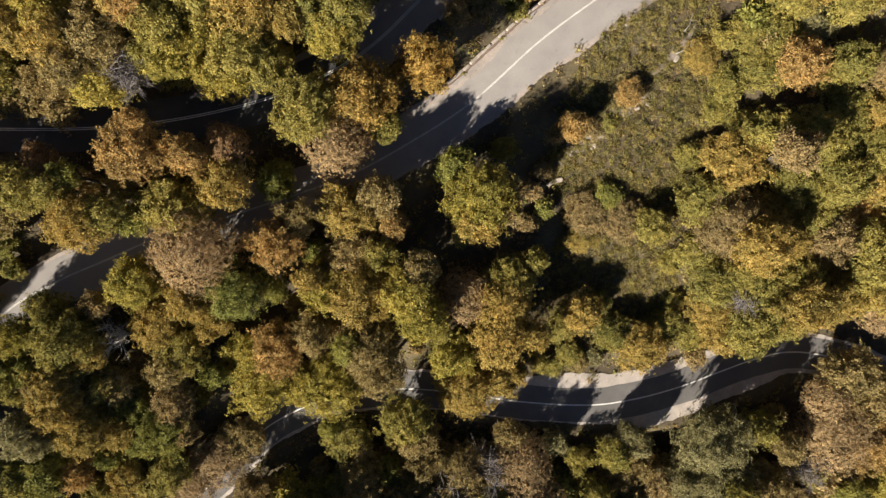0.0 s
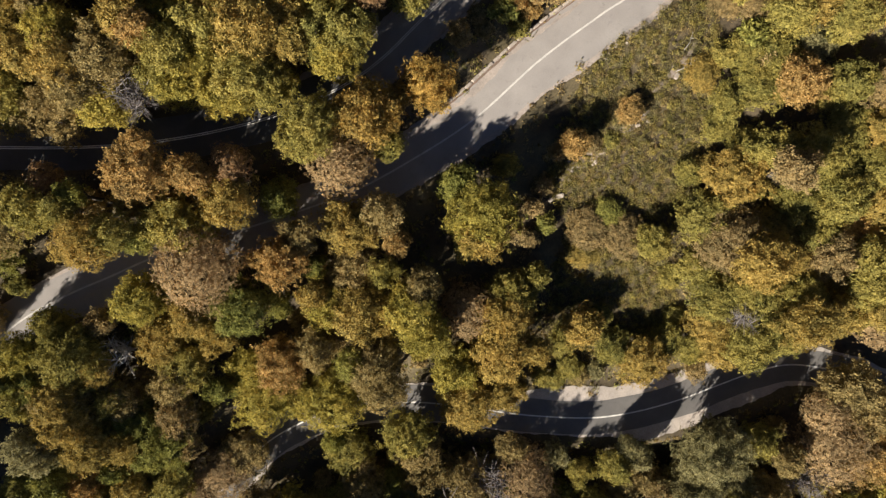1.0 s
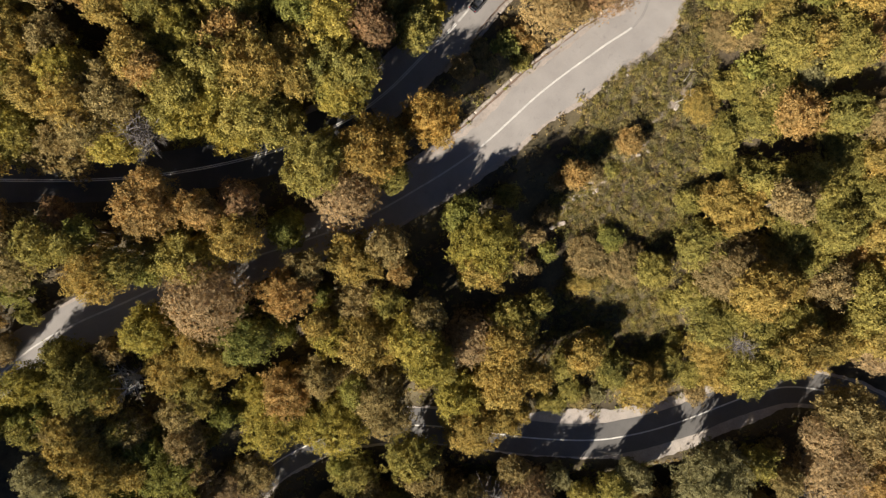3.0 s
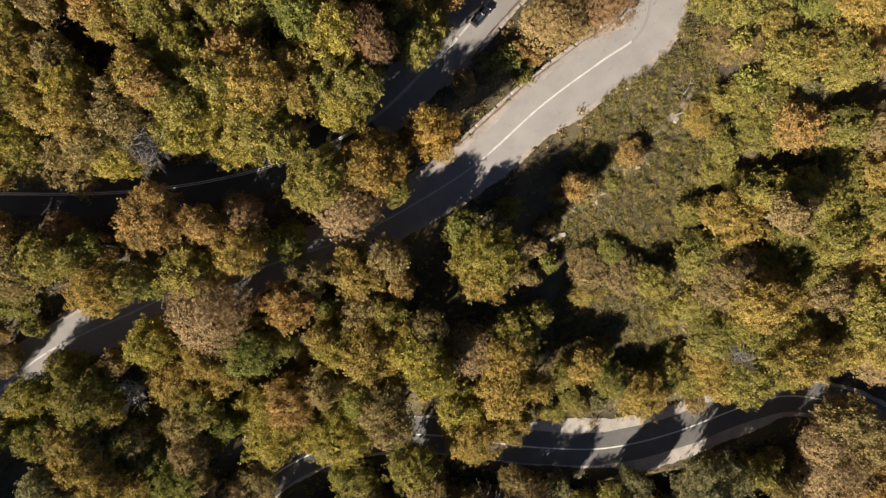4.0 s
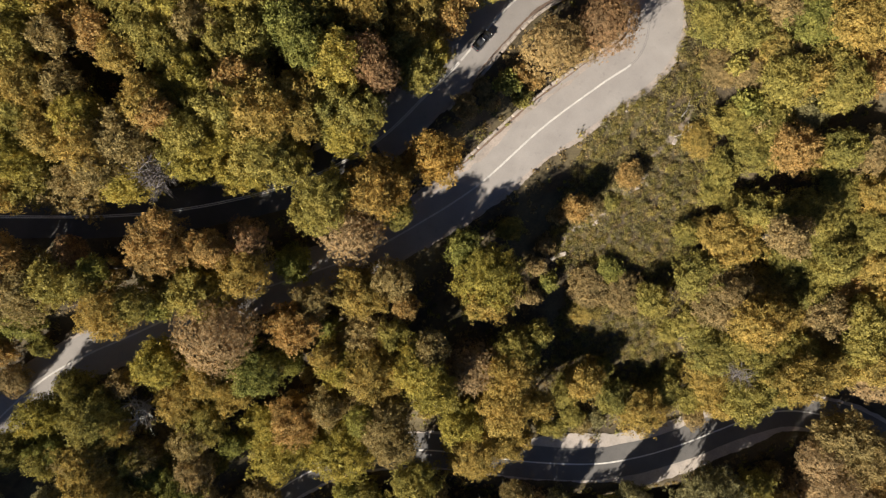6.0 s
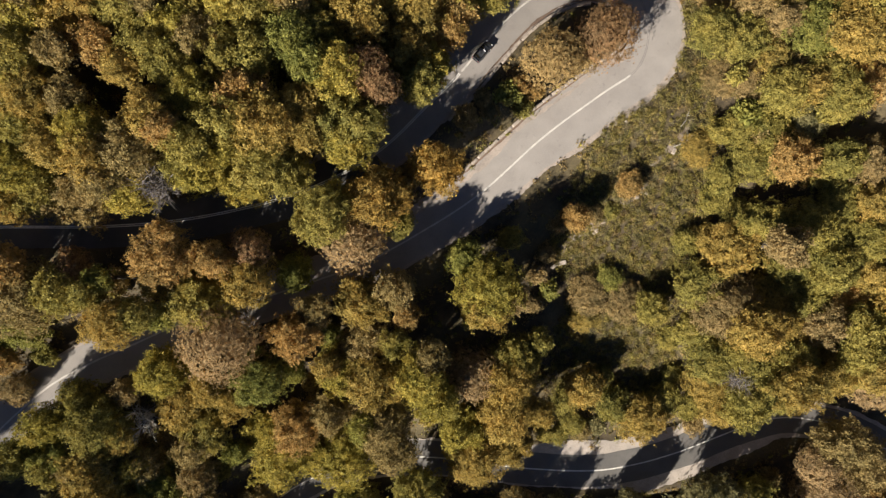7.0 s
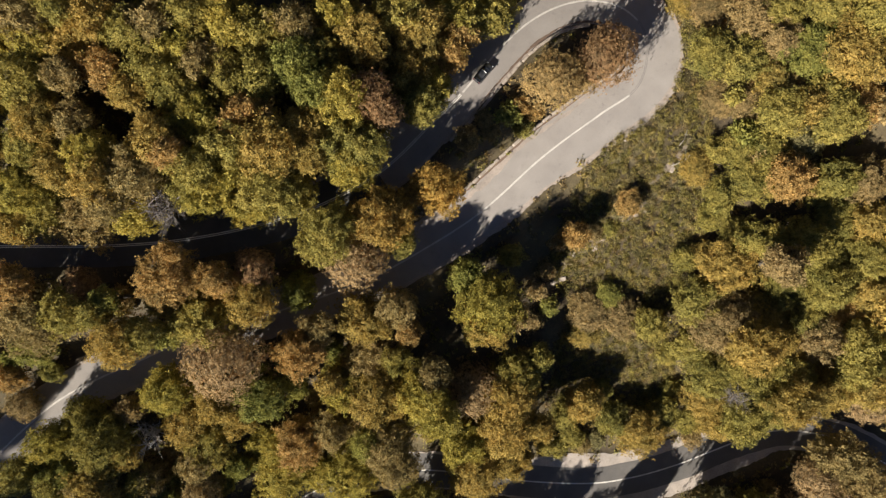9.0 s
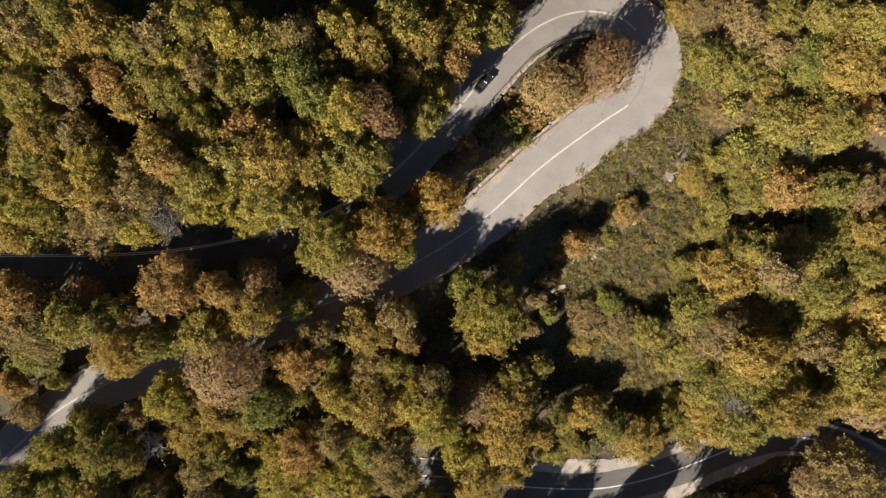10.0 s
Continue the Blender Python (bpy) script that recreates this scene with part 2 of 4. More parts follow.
def ribbon(name, line, left, right, low, high, mat, wobble=0.0, seed=1):
    """A slab along a line, from left to right metres of it (to the left positive), with thickness."""
    s, n = sides(line), len(line)
    rng = np.random.default_rng(seed)
    def edge(at):
        at = np.broadcast_to(np.asarray(at, float), n).copy()
        if wobble:
            kick = rng.normal(0, 1, n)
            at += wobble * (1.4 * np.convolve(kick, np.ones(13) / 13, "same") + 0.25 * np.convolve(rng.normal(0, 1, n), np.ones(3) / 3, "same"))
        return line[:, :2] + s * at[:, None]
    a, b = edge(left), edge(right)
    z = line[:, 2]
    rings = [np.column_stack([a, z + low]), np.column_stack([a, z + high]), np.column_stack([b, z + high]), np.column_stack([b, z + low])]
    verts = np.concatenate(rings)
    k = np.arange(n - 1)
    faces = [np.stack([k + n * i, k + n * j, k + 1 + n * j, k + 1 + n * i], 1) for i, j in ((0, 1), (1, 2), (2, 3))]
    me = mesh_from(name, verts, np.concatenate(faces), mat)
    me.polygons.foreach_set("use_smooth", [True] * len(me.polygons))
    me.set_sharp_from_angle(angle=radians(40))
    return me


HAIRPIN = np.vstack([UPPER, MIDDLE[1:]])
ARC = np.concatenate([[0], np.cumsum(np.linalg.norm(np.diff(HAIRPIN[:, :2], axis=0), axis=1))])
BEND_AT = ARC[len(UPPER)]
# the road widens to the outside of the bend, and to both sides on the way down from it
past = ARC - BEND_AT
even = np.ones(9) / 9
WIDE = np.interp(past, (-22, -9, -6, -3, 0, 2.5, 5, 9, 15, 28, 34, 40, 60), (4.0, 4.5, 5.4, 6.0, 6.4, 6.4, 5.6, 4.9, 5.2, 5.4, 4.8, 4.4, 4.0))
NARROW = np.interp(past, (0, 8, 50, 75), (3.9, 4.9, 5.0, 4.0))
WIDE, NARROW = (np.convolve(np.pad(w, 4, "edge"), even, "valid") for w in (WIDE, NARROW))
# west of here the asphalt takes the darker tone with shade in it
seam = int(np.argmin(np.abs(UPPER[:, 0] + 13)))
tagged(new("road_upper", ribbon("road", HAIRPIN[seam:], WIDE[seam:], -NARROW[seam:], -0.3, 0.0, ASPHALT, 0.15, 3)), "worn pale grey asphalt mountain road with a hairpin bend", "road", kind="structure")
tagged(new("road_upper_west", ribbon("road", HAIRPIN[:seam + 1], 4.0, -3.9, -0.3, 0.0, ROAD_WEST, 0.15, 3)), "dark grey asphalt road with the shade of the woods put into its colour", "road", kind="structure")
tagged(new("road_lower", ribbon("road", LOWER, 3.6, -3.6, -0.3, 0.0, DARK_ASPHALT, 0.15, 4)), "grey asphalt road curving below the woods", "road", kind="structure")
west = int(np.argmin(np.abs(UPPER[:, 0] + 26)))
# gravel verges, a finger's width below the asphalt
tagged(new("verge_inner", ribbon("verge", HAIRPIN[seam:], 0.9 - NARROW[seam:], -0.7 - NARROW[seam:], -0.3, -0.02, DUST, 0.5, 5)), "dusty pinkish gravel verge", "verge", kind="structure")
tagged(new("verge_outer", ribbon("verge", HAIRPIN[west:], WIDE[west:] + 0.85, WIDE[west:] - 1.0, -0.3, -0.02, DUST, 0.6, 6)), "dusty pinkish gravel verge", "verge", kind="structure")
# a reddish brown speckled strip along the foot of the parapets
for name, part_of in (("gutter_upper", slice(len(UPPER) - 90, len(UPPER) - 25)), ("gutter_middle", slice(len(UPPER) + 16, len(UPPER) + 100))):
    tagged(new(name, ribbon("gutter", HAIRPIN[part_of], 0.1 - NARROW[part_of], -0.25 - NARROW[part_of], -0.02, 0.012, STRIP_BROWN, 0.28, 33)), "reddish brown strip at the foot of a low wall", "gutter", kind="structure")
# grit washed onto the asphalt along the inside edge of the road down from the bend
down = slice(len(UPPER) + 10, len(UPPER) + 130)
tagged(new("grit", ribbon("grit", HAIRPIN[down], 1.35 - NARROW[down], 0.1 - NARROW[down], 0.0, 0.005, DUST, 0.75, 31)), "pale grit along the road's edge", "grit", kind="structure")
lower_wide = 4.4 + 2.2 * smooth((LOWER[:, 0] - 12) / 14) * smooth((70 - LOWER[:, 0]) / 10)
tagged(new("verge_lower_north", ribbon("verge", LOWER, lower_wide, 3.0, -0.3, -0.02, GRAVEL, 0.5, 7)), "wide pale gravel verge beside the road", "verge", kind="structure")
lower_south = 4.0 + 2.2 * smooth((LOWER[:, 0] - 36) / 6) * smooth((84 - LOWER[:, 0]) / 20)
tagged(new("verge_lower_south", ribbon("verge", LOWER, -3.0, -lower_south, -0.3, -0.02, GRAVEL, 0.5, 8)), "pale gravel lay-by beside the road", "verge", kind="structure")
far_arm = int(np.argmin(np.abs(UPPER[:, 0] - 3)))
for k, (a, b) in enumerate(((0.24, 0.07), (-0.07, -0.24))):
    tagged(new("centre_line_upper", ribbon("line", UPPER[:far_arm], a, b, 0.0, 0.006, BRIGHT_PAINT, 0.012, 9 + 20 * k)), "worn white painted line of a double centre line", "road marking", kind="structure")
# the single line breaks off at the apex, where only two thin worn traces are left
apex, again = int(np.searchsorted(past, -6)), int(np.searchsorted(past, 9.5))
tagged(new("centre_line_bend", ribbon("line", HAIRPIN[far_arm:apex], 0.17, -0.17, 0.0, 0.006, PAINT, 0.02, 12)), "worn white painted centre line", "road marking", kind="structure")
for a, b in ((0.17, 0.11), (-0.11, -0.17)):
    tagged(new("worn_line", ribbon("line", HAIRPIN[apex:again + 1], a, b, 0.0, 0.005, DARK_ASPHALT, 0.015, 13)), "thin dark trace of a worn centre line", "road marking", kind="structure")
tagged(new("centre_line_middle", ribbon("line", HAIRPIN[again:], 0.17, -0.17, 0.0, 0.006, PAINT, 0.02, 12)), "worn white painted centre line", "road marking", kind="structure")
tagged(new("centre_line_lower", ribbon("line", LOWER, 0.15, -0.15, 0.0, 0.006, BRIGHT_PAINT, 0.02, 10)), "worn white painted centre line", "road marking", kind="structure")


# ---- trees ----
def unit(v):
    return v / np.linalg.norm(v, axis=1)[:, None]


def leaf_crown(seed, radius, tall, leaves, size, depth=0.2, fine=False):
    """A crown about the origin: a dome with shallow lobes, clothed in sprays of leaves, and closed inside by broad sheaves."""
    rng = np.random.default_rng(seed)
    axes = np.array([radius, radius, tall])
    lobes = unit(rng.normal(size=(int(10 + 3.2 * radius), 3)) + (0, 0, 0.25))
    swell, broad = rng.uniform(0.45, 1.0, len(lobes)), rng.uniform(0.24, 0.46, len(lobes))
    tufts = unit(rng.normal(size=(int(26 + 22 * radius), 3)) + (0, 0, 0.25))
    tuft_broad = 0.62 / np.sqrt(len(tufts) / 12)

    def reach(d):
        near = np.arccos(np.clip(d @ lobes.T, -1, 1))
        tuft = np.exp(-((np.arccos(np.clip(d @ tufts.T, -1, 1)) / tuft_broad) ** 2)).max(1)
        return 1.06 - depth + depth * (swell * np.exp(-((near / broad) ** 2))).max(1) + (0.14 if fine else 0.33) * (tuft - 0.6)

    per = 12
    n = leaves // per
    way = unit(rng.normal(size=(n, 3)) + (0, 0, 0.25))
    low = (way[:, 2] < -0.3) & (rng.random(n) < 0.75)
    way[low] *= (1, 1, -1)
    sunk = np.abs(rng.normal(0, 0.05, n)) + (rng.random(n) < 0.22) * rng.uniform(0.0, 0.3, n) - (rng.random(n) < 0.14) * rng.uniform(0.02, 0.2, n)
    heart = way * (reach(way) * (1 - sunk))[:, None] * axes
    facing = unit(way + (0, 0, 0.15) + rng.normal(0, 0.3 if fine else 0.42, (n, 3)))
    m = n * per
    out = np.repeat(facing, per, 0)
    nrm = unit(out + rng.normal(0, 0.36 if fine else 0.46, (m, 3)))
    side = unit(np.cross(nrm, rng.normal(size=(m, 3))))
    up = np.cross(nrm, side)
    spread = size * (1.35 if fine else 1.7) * np.sqrt(rng.random(m))[:, None]
    p = np.repeat(heart, per, 0) + side * spread - out * spread * 0.4
    s = (size * rng.uniform(0.6, 1.3, m))[:, None]
    spray = np.stack([p - side * s * 0.5, p + side * s * 0.5 + nrm * s * 0.12, p + up * s * 0.68], 1)
    k = 50 if fine else 150
    way = unit(rng.normal(size=(k, 3)))
    q = way * (reach(way) * rng.uniform(0.4, 0.62, k))[:, None] * axes
    side = unit(np.cross(way, rng.normal(size=(k, 3))))
    up = np.cross(way, side)
    big = radius * 0.3
    sheaf = np.stack([q - side * big - up * big * 0.6, q + side * big - up * big * 0.6, q + up * big * 1.1], 1)
    spray = np.concatenate([spray, sheaf])
    return spray.reshape(-1, 3), np.arange(len(spray) * 3).reshape(-1, 3)


def tube(verts, faces, path, radii, ring=6):
    base = len(verts)
    path = [Vector(p) for p in path]
    for i, (p, r) in enumerate(zip(path, radii)):
        along = (path[min(i + 1, len(path) - 1)] - path[max(i - 1, 0)]).normalized()
        a = along.orthogonal().normalized()
        b = along.cross(a)
        verts.extend((p + (a * math.cos(t) + b * math.sin(t)) * r)[:] for t in [2 * math.pi * k / ring for k in range(ring)])
    for i in range(len(path) - 1):
        for k in range(ring):
            q = base + i * ring
            faces.append((q + k, q + (k + 1) % ring, q + ring + (k + 1) % ring, q + ring + k))


def limb_mesh(seed, length, thick, forks, name="limb"):
    """A crooked limb along +z with side branches."""
    rng = random.Random(seed)
    verts, faces = [], []
    p, path = Vector(), [Vector()]
    for i in range(4):
        p = p + Vector((rng.uniform(-0.12, 0.12), rng.uniform(-0.12, 0.12), 0.25)) * length
        path.append(p.copy())
    tube(verts, faces, path, [thick * (1 - 0.2 * i) for i in range(5)], 6)
    for _ in range(forks):
        start = path[rng.randint(1, 3)]
        way = Vector((rng.uniform(-1, 1), rng.uniform(-1, 1), rng.uniform(0.2, 1))).normalized() * length * rng.uniform(0.25, 0.5)
        tube(verts, faces, [start, start + way * 0.5 + Vector((0, 0, 0.03 * length)), start + way], [thick * 0.45, thick * 0.3, thick * 0.1], 5)
    return mesh_from(name, verts, faces)


def trunk_mesh(seed):
    """A tapered trunk one metre tall, to be scaled."""
    rng = random.Random(seed)
    verts, faces = [], []
    path = [(rng.uniform(-0.012, 0.012) * i, rng.uniform(-0.012, 0.012) * i, i / 6) for i in range(7)]
    tube(verts, faces, path, [0.034, 0.026, 0.023, 0.021, 0.018, 0.014, 0.009], 8)
    return mesh_from("trunk", verts, faces)


SIZES = (1.1, 1.8, 2.8, 3.8, 4.8, 5.8, 7.6)
VARIANTS = 4
CROWNS = {}
for si, r in enumerate(SIZES):
    for v in range(VARIANTS):
        CROWNS[si, v] = mesh_from("crown", *leaf_crown(100 + si * 10 + v, r, 0.78 * r, int(420 * r * r + 700 * r), 0.238 + 0.004 * r, (0.28, 0.38, 0.48, 0.34)[v]))
        CROWNS[si, v].materials.append(None)
# finer, closer crowns for the dry and coppery trees
FINE = {}
for si, r in enumerate(SIZES):
    if r > 2.5:
        for v in range(2):
            FINE[si, v] = mesh_from("crown", *leaf_crown(300 + si * 10 + v, r, 0.78 * r, int(640 * r * r + 900 * r), 0.165, 0.24, True))
            FINE[si, v].materials.append(None)
TRUNKS = [trunk_mesh(s) for s in range(3)]
BOUGHS = [limb_mesh(20 + s, 1.0, 0.028, 4) for s in range(4)]
BARE = [limb_mesh(60 + s, 1.0, 0.015, 22, "branch") for s in range(5)]
rng = random.Random(11)
LABELS = {
    "green": "broadleaf tree with a still green crown", "olive": "broadleaf tree with an olive green autumn crown",
    "yellow": "broadleaf tree with yellow green autumn leaves", "gold": "broadleaf tree with a golden yellow autumn crown", "amber": "broadleaf tree with a deep golden amber crown",
    "orange": "broadleaf tree with orange autumn leaves", "copper": "round broadleaf tree with fine copper brown leaves",
    "russet": "broadleaf tree with thin russet red leaves",
    "brown": "broadleaf tree with an olive brown autumn crown", "drybrown": "broadleaf tree with dry greyish brown leaves",
    "tan": "broadleaf tree with tan and olive autumn leaves", "greygreen": "broadleaf tree with a dull grey green crown",
    "bare": "leafless grey tree with many bare twigs", "snag": "dead tree with a few bleached white branches",
}
ROADS = (UPPER, MIDDLE, LOWER)


def piece(name, mesh, mat, parent, m, label=""):
    ob = new(name, mesh)
    if mat:
        if not mesh.materials:
            mesh.materials.append(None)
        ob.material_slots[0].link = "OBJECT"
        ob.material_slots[0].material = mat
    ob.parent, ob.matrix_basis = parent, m
    return tagged(ob, label)


def towards(a, b):
    """A pose at a whose z axis points at b, and the distance."""
    d = Vector(b) - Vector(a)
    return Matrix.Translation(a) @ d.to_track_quat("Z", "Y").to_matrix().to_4x4(), d.length


def off_road(x, y):
    """The nearest place at which a trunk can stand, clear of the roads."""
    for _ in range(3):
        for line in ROADS:
            d = np.hypot(line[:, 0] - x, line[:, 1] - y)
            i = int(d.argmin())
            if d[i] < 5.6:
                away = Vector((x - line[i, 0], y - line[i, 1]))
                away = away.normalized() if away.length > 0.05 else Vector((0, 1))
                x, y = line[i, 0] + away.x * 5.7, line[i, 1] + away.y * 5.7
    return x, y


def tree(x, y, r, tall, kind):
    """A tree or a shrub whose crown is centred over x, y; its trunk leans out from beside the road where it must."""
    shrub = tall < 5.5
    tall *= rng.uniform(0.94, 1.06)
    bx, by = off_road(x, y)
    z = ground_at(bx, by)
    top = ground_at(x, y) + tall
    half = min(1.25 * r, 0.48 * tall)
    ob = new("shrub" if shrub else "tree")
    ob.location = (bx, by, z - 0.1)
    label = LABELS[kind].replace("tree", "shrub") if shrub else LABELS[kind]
    tagged(ob, label, "shrub" if shrub else "tree", "shrubs on the hillside" if shrub else "trees on the hillside")
    heart = Vector((x - bx, y - by, top - half - z))
    m, reach = towards((0, 0, 0), heart + Vector((0, 0, half * 0.5)))
    wood = {"bare": DEAD_WOOD, "snag": PALE_WOOD}.get(kind, BARK)
    leafless = kind in ("bare", "snag")
    piece("trunk" if not shrub else "stem", rng.choice(TRUNKS), wood, ob, m @ Matrix.Diagonal((reach * (0.8 if leafless else 1), reach * (0.8 if leafless else 1), reach, 1)))
    if leafless:
        for i in range(26 if kind == "bare" else 9):
            a = rng.uniform(0, 6.28)
            start = heart * rng.uniform(0.45, 1.0)
            end = heart + Vector((math.cos(a) * r * rng.uniform(0.5, 1), math.sin(a) * r * rng.uniform(0.5, 1), rng.uniform(-0.1, 0.9) * half))
            m, reach = towards(start, end)
            piece("branch", rng.choice(BARE), wood, ob, m @ Matrix.Diagonal((reach * 1.1, reach * 1.1, reach, 1)))
        return ob
    if not shrub:
        for i in range(4):
            a = i * 1.57 + rng.uniform(-0.5, 0.5)
            end = heart + Vector((math.cos(a) * r * 0.62, math.sin(a) * r * 0.62, half * rng.uniform(0, 0.5)))
            m, reach = towards(heart * rng.uniform(0.55, 0.8), end)
            piece("limb", rng.choice(BOUGHS), wood, ob, m @ Matrix.Diagonal((reach, reach, reach, 1)))
    si = min(range(len(SIZES)), key=lambda i: abs(SIZES[i] - r))
    k = r / SIZES[si] * 1.08
    m = Matrix.Translation(heart) @ Matrix.Rotation(rng.uniform(0, 6.28), 4, "Z") @ Matrix.Diagonal((k * rng.uniform(0.9, 1.14), k * rng.uniform(0.9, 1.14), half / (0.78 * SIZES[si]), 1))
    fine = kind in ("copper", "drybrown", "russet") and (si, 0) in FINE
    piece("crown", FINE[si, rng.randrange(2)] if fine else CROWNS[si, rng.randrange(VARIANTS)], LEAVES[kind], ob, m)
    return ob


# between
tree(-20.6, 10.0, 5.5, 14.1, "olive")
tree(-12.0, 12.7, 6.0, 15.7, "amber")
tree(-16.5, 5.3, 6.4, 15.3, "drybrown")
tree(-8.8, 8.8, 3.6, 13.2, "olive")
tree(-1.2, 17.9, 5.4, 18.3, "amber")
tree(-46.9, 2.5, 5.2, 16.6, "orange")
tree(-44.1, -4.8, 5.8, 19.7, "olive")
tree(-34.7, -1.0, 5.0, 19.9, "gold")
tree(-39.1, 1.9, 3.5, 17.8, "orange")
tree(-50.2, -1.6, 3.6, 15.5, "gold")
tree(-27.9, -0.6, 3.6, 10.6, "green")
tree(-33.5, 4.0, 3.4, 15.1, "russet")
tree(-45.4, 6.3, 2.5, 16.1, "orange")
tree(-56.5, -8.2, 5.4, 22.7, "gold")
tree(-52.1, -7.1, 3.5, 21.1, "olive")
tree(-50.3, -8.3, 2.8, 16.2, "green")
tree(-59.9, -3.5, 3.3, 18.0, "olive")
tree(-57.9, -1.4, 2.3, 16.7, "green")
tree(-71.3, -4.2, 6.5, 16.8, "tan")
tree(-76.6, -10.7, 4.6, 8.7, "green")
tree(-73.3, 1.4, 4.0, 15.2, "orange")
tree(-65.3, -3.1, 4.3, 17.1, "olive")
tree(-63.2, 0.8, 3.3, 13.3, "russet")
tree(-82.0, -16.5, 3.0, 8.5, "orange")
tree(-76.5, -16.3, 2.7, 5.5, "olive")
tree(-82.0, -22.8, 3.6, 5.6, "brown")
# below mid
tree(-40.7, -12.9, 7.6, 18.4, "drybrown")
tree(-27.0, -11.9, 5.6, 16.1, "orange")
tree(-24.0, -7.5, 3.6, 13.2, "tan")
tree(-15.6, -5.6, 5.4, 13.2, "gold")
tree(-15.2, -13.6, 5.2, 14.8, "tan")
tree(-9.6, -3.6, 3.8, 13.4, "tan")
tree(-7.3, -8.6, 2.6, 13.7, "orange")
tree(-9.7, -14.0, 3.4, 15.3, "olive")
tree(-19.1, -19.4, 5.2, 15.1, "yellow")
tree(-14.0, -20.8, 5.9, 17.1, "gold")
tree(-22.0, -17.8, 3.2, 14.7, "gold")
tree(-5.2, -20.1, 5.2, 19.4, "yellow")
tree(-2.7, -16.4, 3.6, 18.5, "tan")
tree(-2.6, -25.4, 4.7, 15.7, "yellow")
tree(8.3, -3.8, 7.2, 18.5, "yellow")
tree(3.7, 2.0, 3.9, 9.5, "green")
tree(7.6, -7.4, 5.2, 16.0, "gold")
tree(5.6, -21.6, 5.6, 11.2, "drybrown")
tree(13.1, -22.9, 6.3, 12.5, "gold")
tree(14.5, -18.1, 4.8, 11.3, "olive")
tree(12.6, -29.2, 6.5, 14.2, "gold")
tree(19.0, -29.2, 3.5, 13.0, "gold")
tree(-51.4, -18.5, 4.6, 15.3, "yellow")
tree(-50.4, -26.2, 4.9, 11.6, "gold")
tree(-47.0, -31.3, 5.2, 10.9, "olive")
tree(-43.4, -22.1, 3.8, 15.1, "gold")
tree(-34.6, -19.9, 5.5, 17.1, "green")
tree(-40.6, -26.2, 4.0, 12.7, "gold")
tree(-49.0, -34.7, 4.3, 12.0, "tan")
tree(-36.7, -32.2, 4.1, 9.5, "yellow")
tree(-29.1, -30.8, 5.6, 13.9, "orange")
tree(-22.2, -28.0, 4.7, 15.5, "tan")
tree(-34.3, -39.5, 6.6, 11.9, "yellow")
tree(-27.3, -39.1, 5.0, 11.6, "yellow")
tree(-20.2, -39.6, 7.2, 13.7, "yellow")
tree(-12.2, -31.3, 5.9, 16.9, "tan")
tree(-10.1, -36.4, 4.6, 19.5, "tan")
tree(-16.0, -31.0, 3.4, 15.8, "green")
tree(3.4, -33.5, 5.2, 12.5, "yellow")
tree(6.3, -41.6, 6.2, 8.6, "gold")
tree(13.5, -39.9, 4.2, 8.4, "gold")
tree(16.4, -38.8, 2.5, 7.4, "gold")
tree(0.8, -28.3, 3.0, 10.9, "olive")
tree(-67.3, -24.0, 4.4, 12.0, "olive")
tree(-73.6, -28.5, 4.4, 12.9, "yellow")
tree(-64.1, -29.1, 5.7, 15.3, "olive")
tree(-60.6, -31.7, 3.6, 14.7, "gold")
tree(-72.4, -34.2, 4.9, 15.0, "green")
tree(-58.4, -37.1, 4.0, 12.3, "tan")
tree(-66.8, -35.6, 5.3, 16.5, "tan")
tree(-59.1, -22.4, 3.2, 11.6, "brown")
tree(-41.6, -36.6, 3.0, 10.8, "green")
# bottom left
tree(-66.5, -36.3, 4.5, 16.7, "gold")
tree(-72.5, -37.0, 3.7, 15.6, "olive")
tree(-66.2, -40.8, 4.9, 17.8, "gold")
tree(-63.4, -45.1, 4.8, 17.1, "gold")
tree(-70.9, -45.4, 4.5, 18.0, "greygreen")
tree(-59.4, -37.5, 2.9, 12.8, "olive")
tree(-56.7, -41.9, 5.3, 12.3, "green")
tree(-49.2, -41.5, 4.4, 12.7, "brown")
tree(-52.3, -47.3, 5.5, 14.4, "green")
tree(-57.8, -47.2, 3.3, 13.3, "gold")
tree(-47.9, -47.7, 3.0, 10.9, "brown")
tree(-67.2, -54.6, 4.9, 12.3, "orange")
tree(-72.9, -54.0, 5.2, 13.4, "green")
tree(-76.6, -55.6, 4.1, 13.4, "olive")
tree(-62.0, -52.5, 2.8, 10.6, "green")
tree(-59.4, -56.2, 3.9, 11.5, "gold")
tree(-53.8, -56.6, 5.6, 11.4, "olive")
tree(-59.8, -61.3, 4.0, 10.1, "gold")
tree(-64.1, -59.6, 4.3, 11.2, "olive")
tree(-44.5, -56.0, 6.0, 7.3, "drybrown")
tree(-40.0, -52.6, 4.7, 6.3, "tan")
tree(-49.3, -60.2, 5.6, 8.0, "drybrown")
tree(-36.9, -62.0, 4.9, 10.5, "brown")
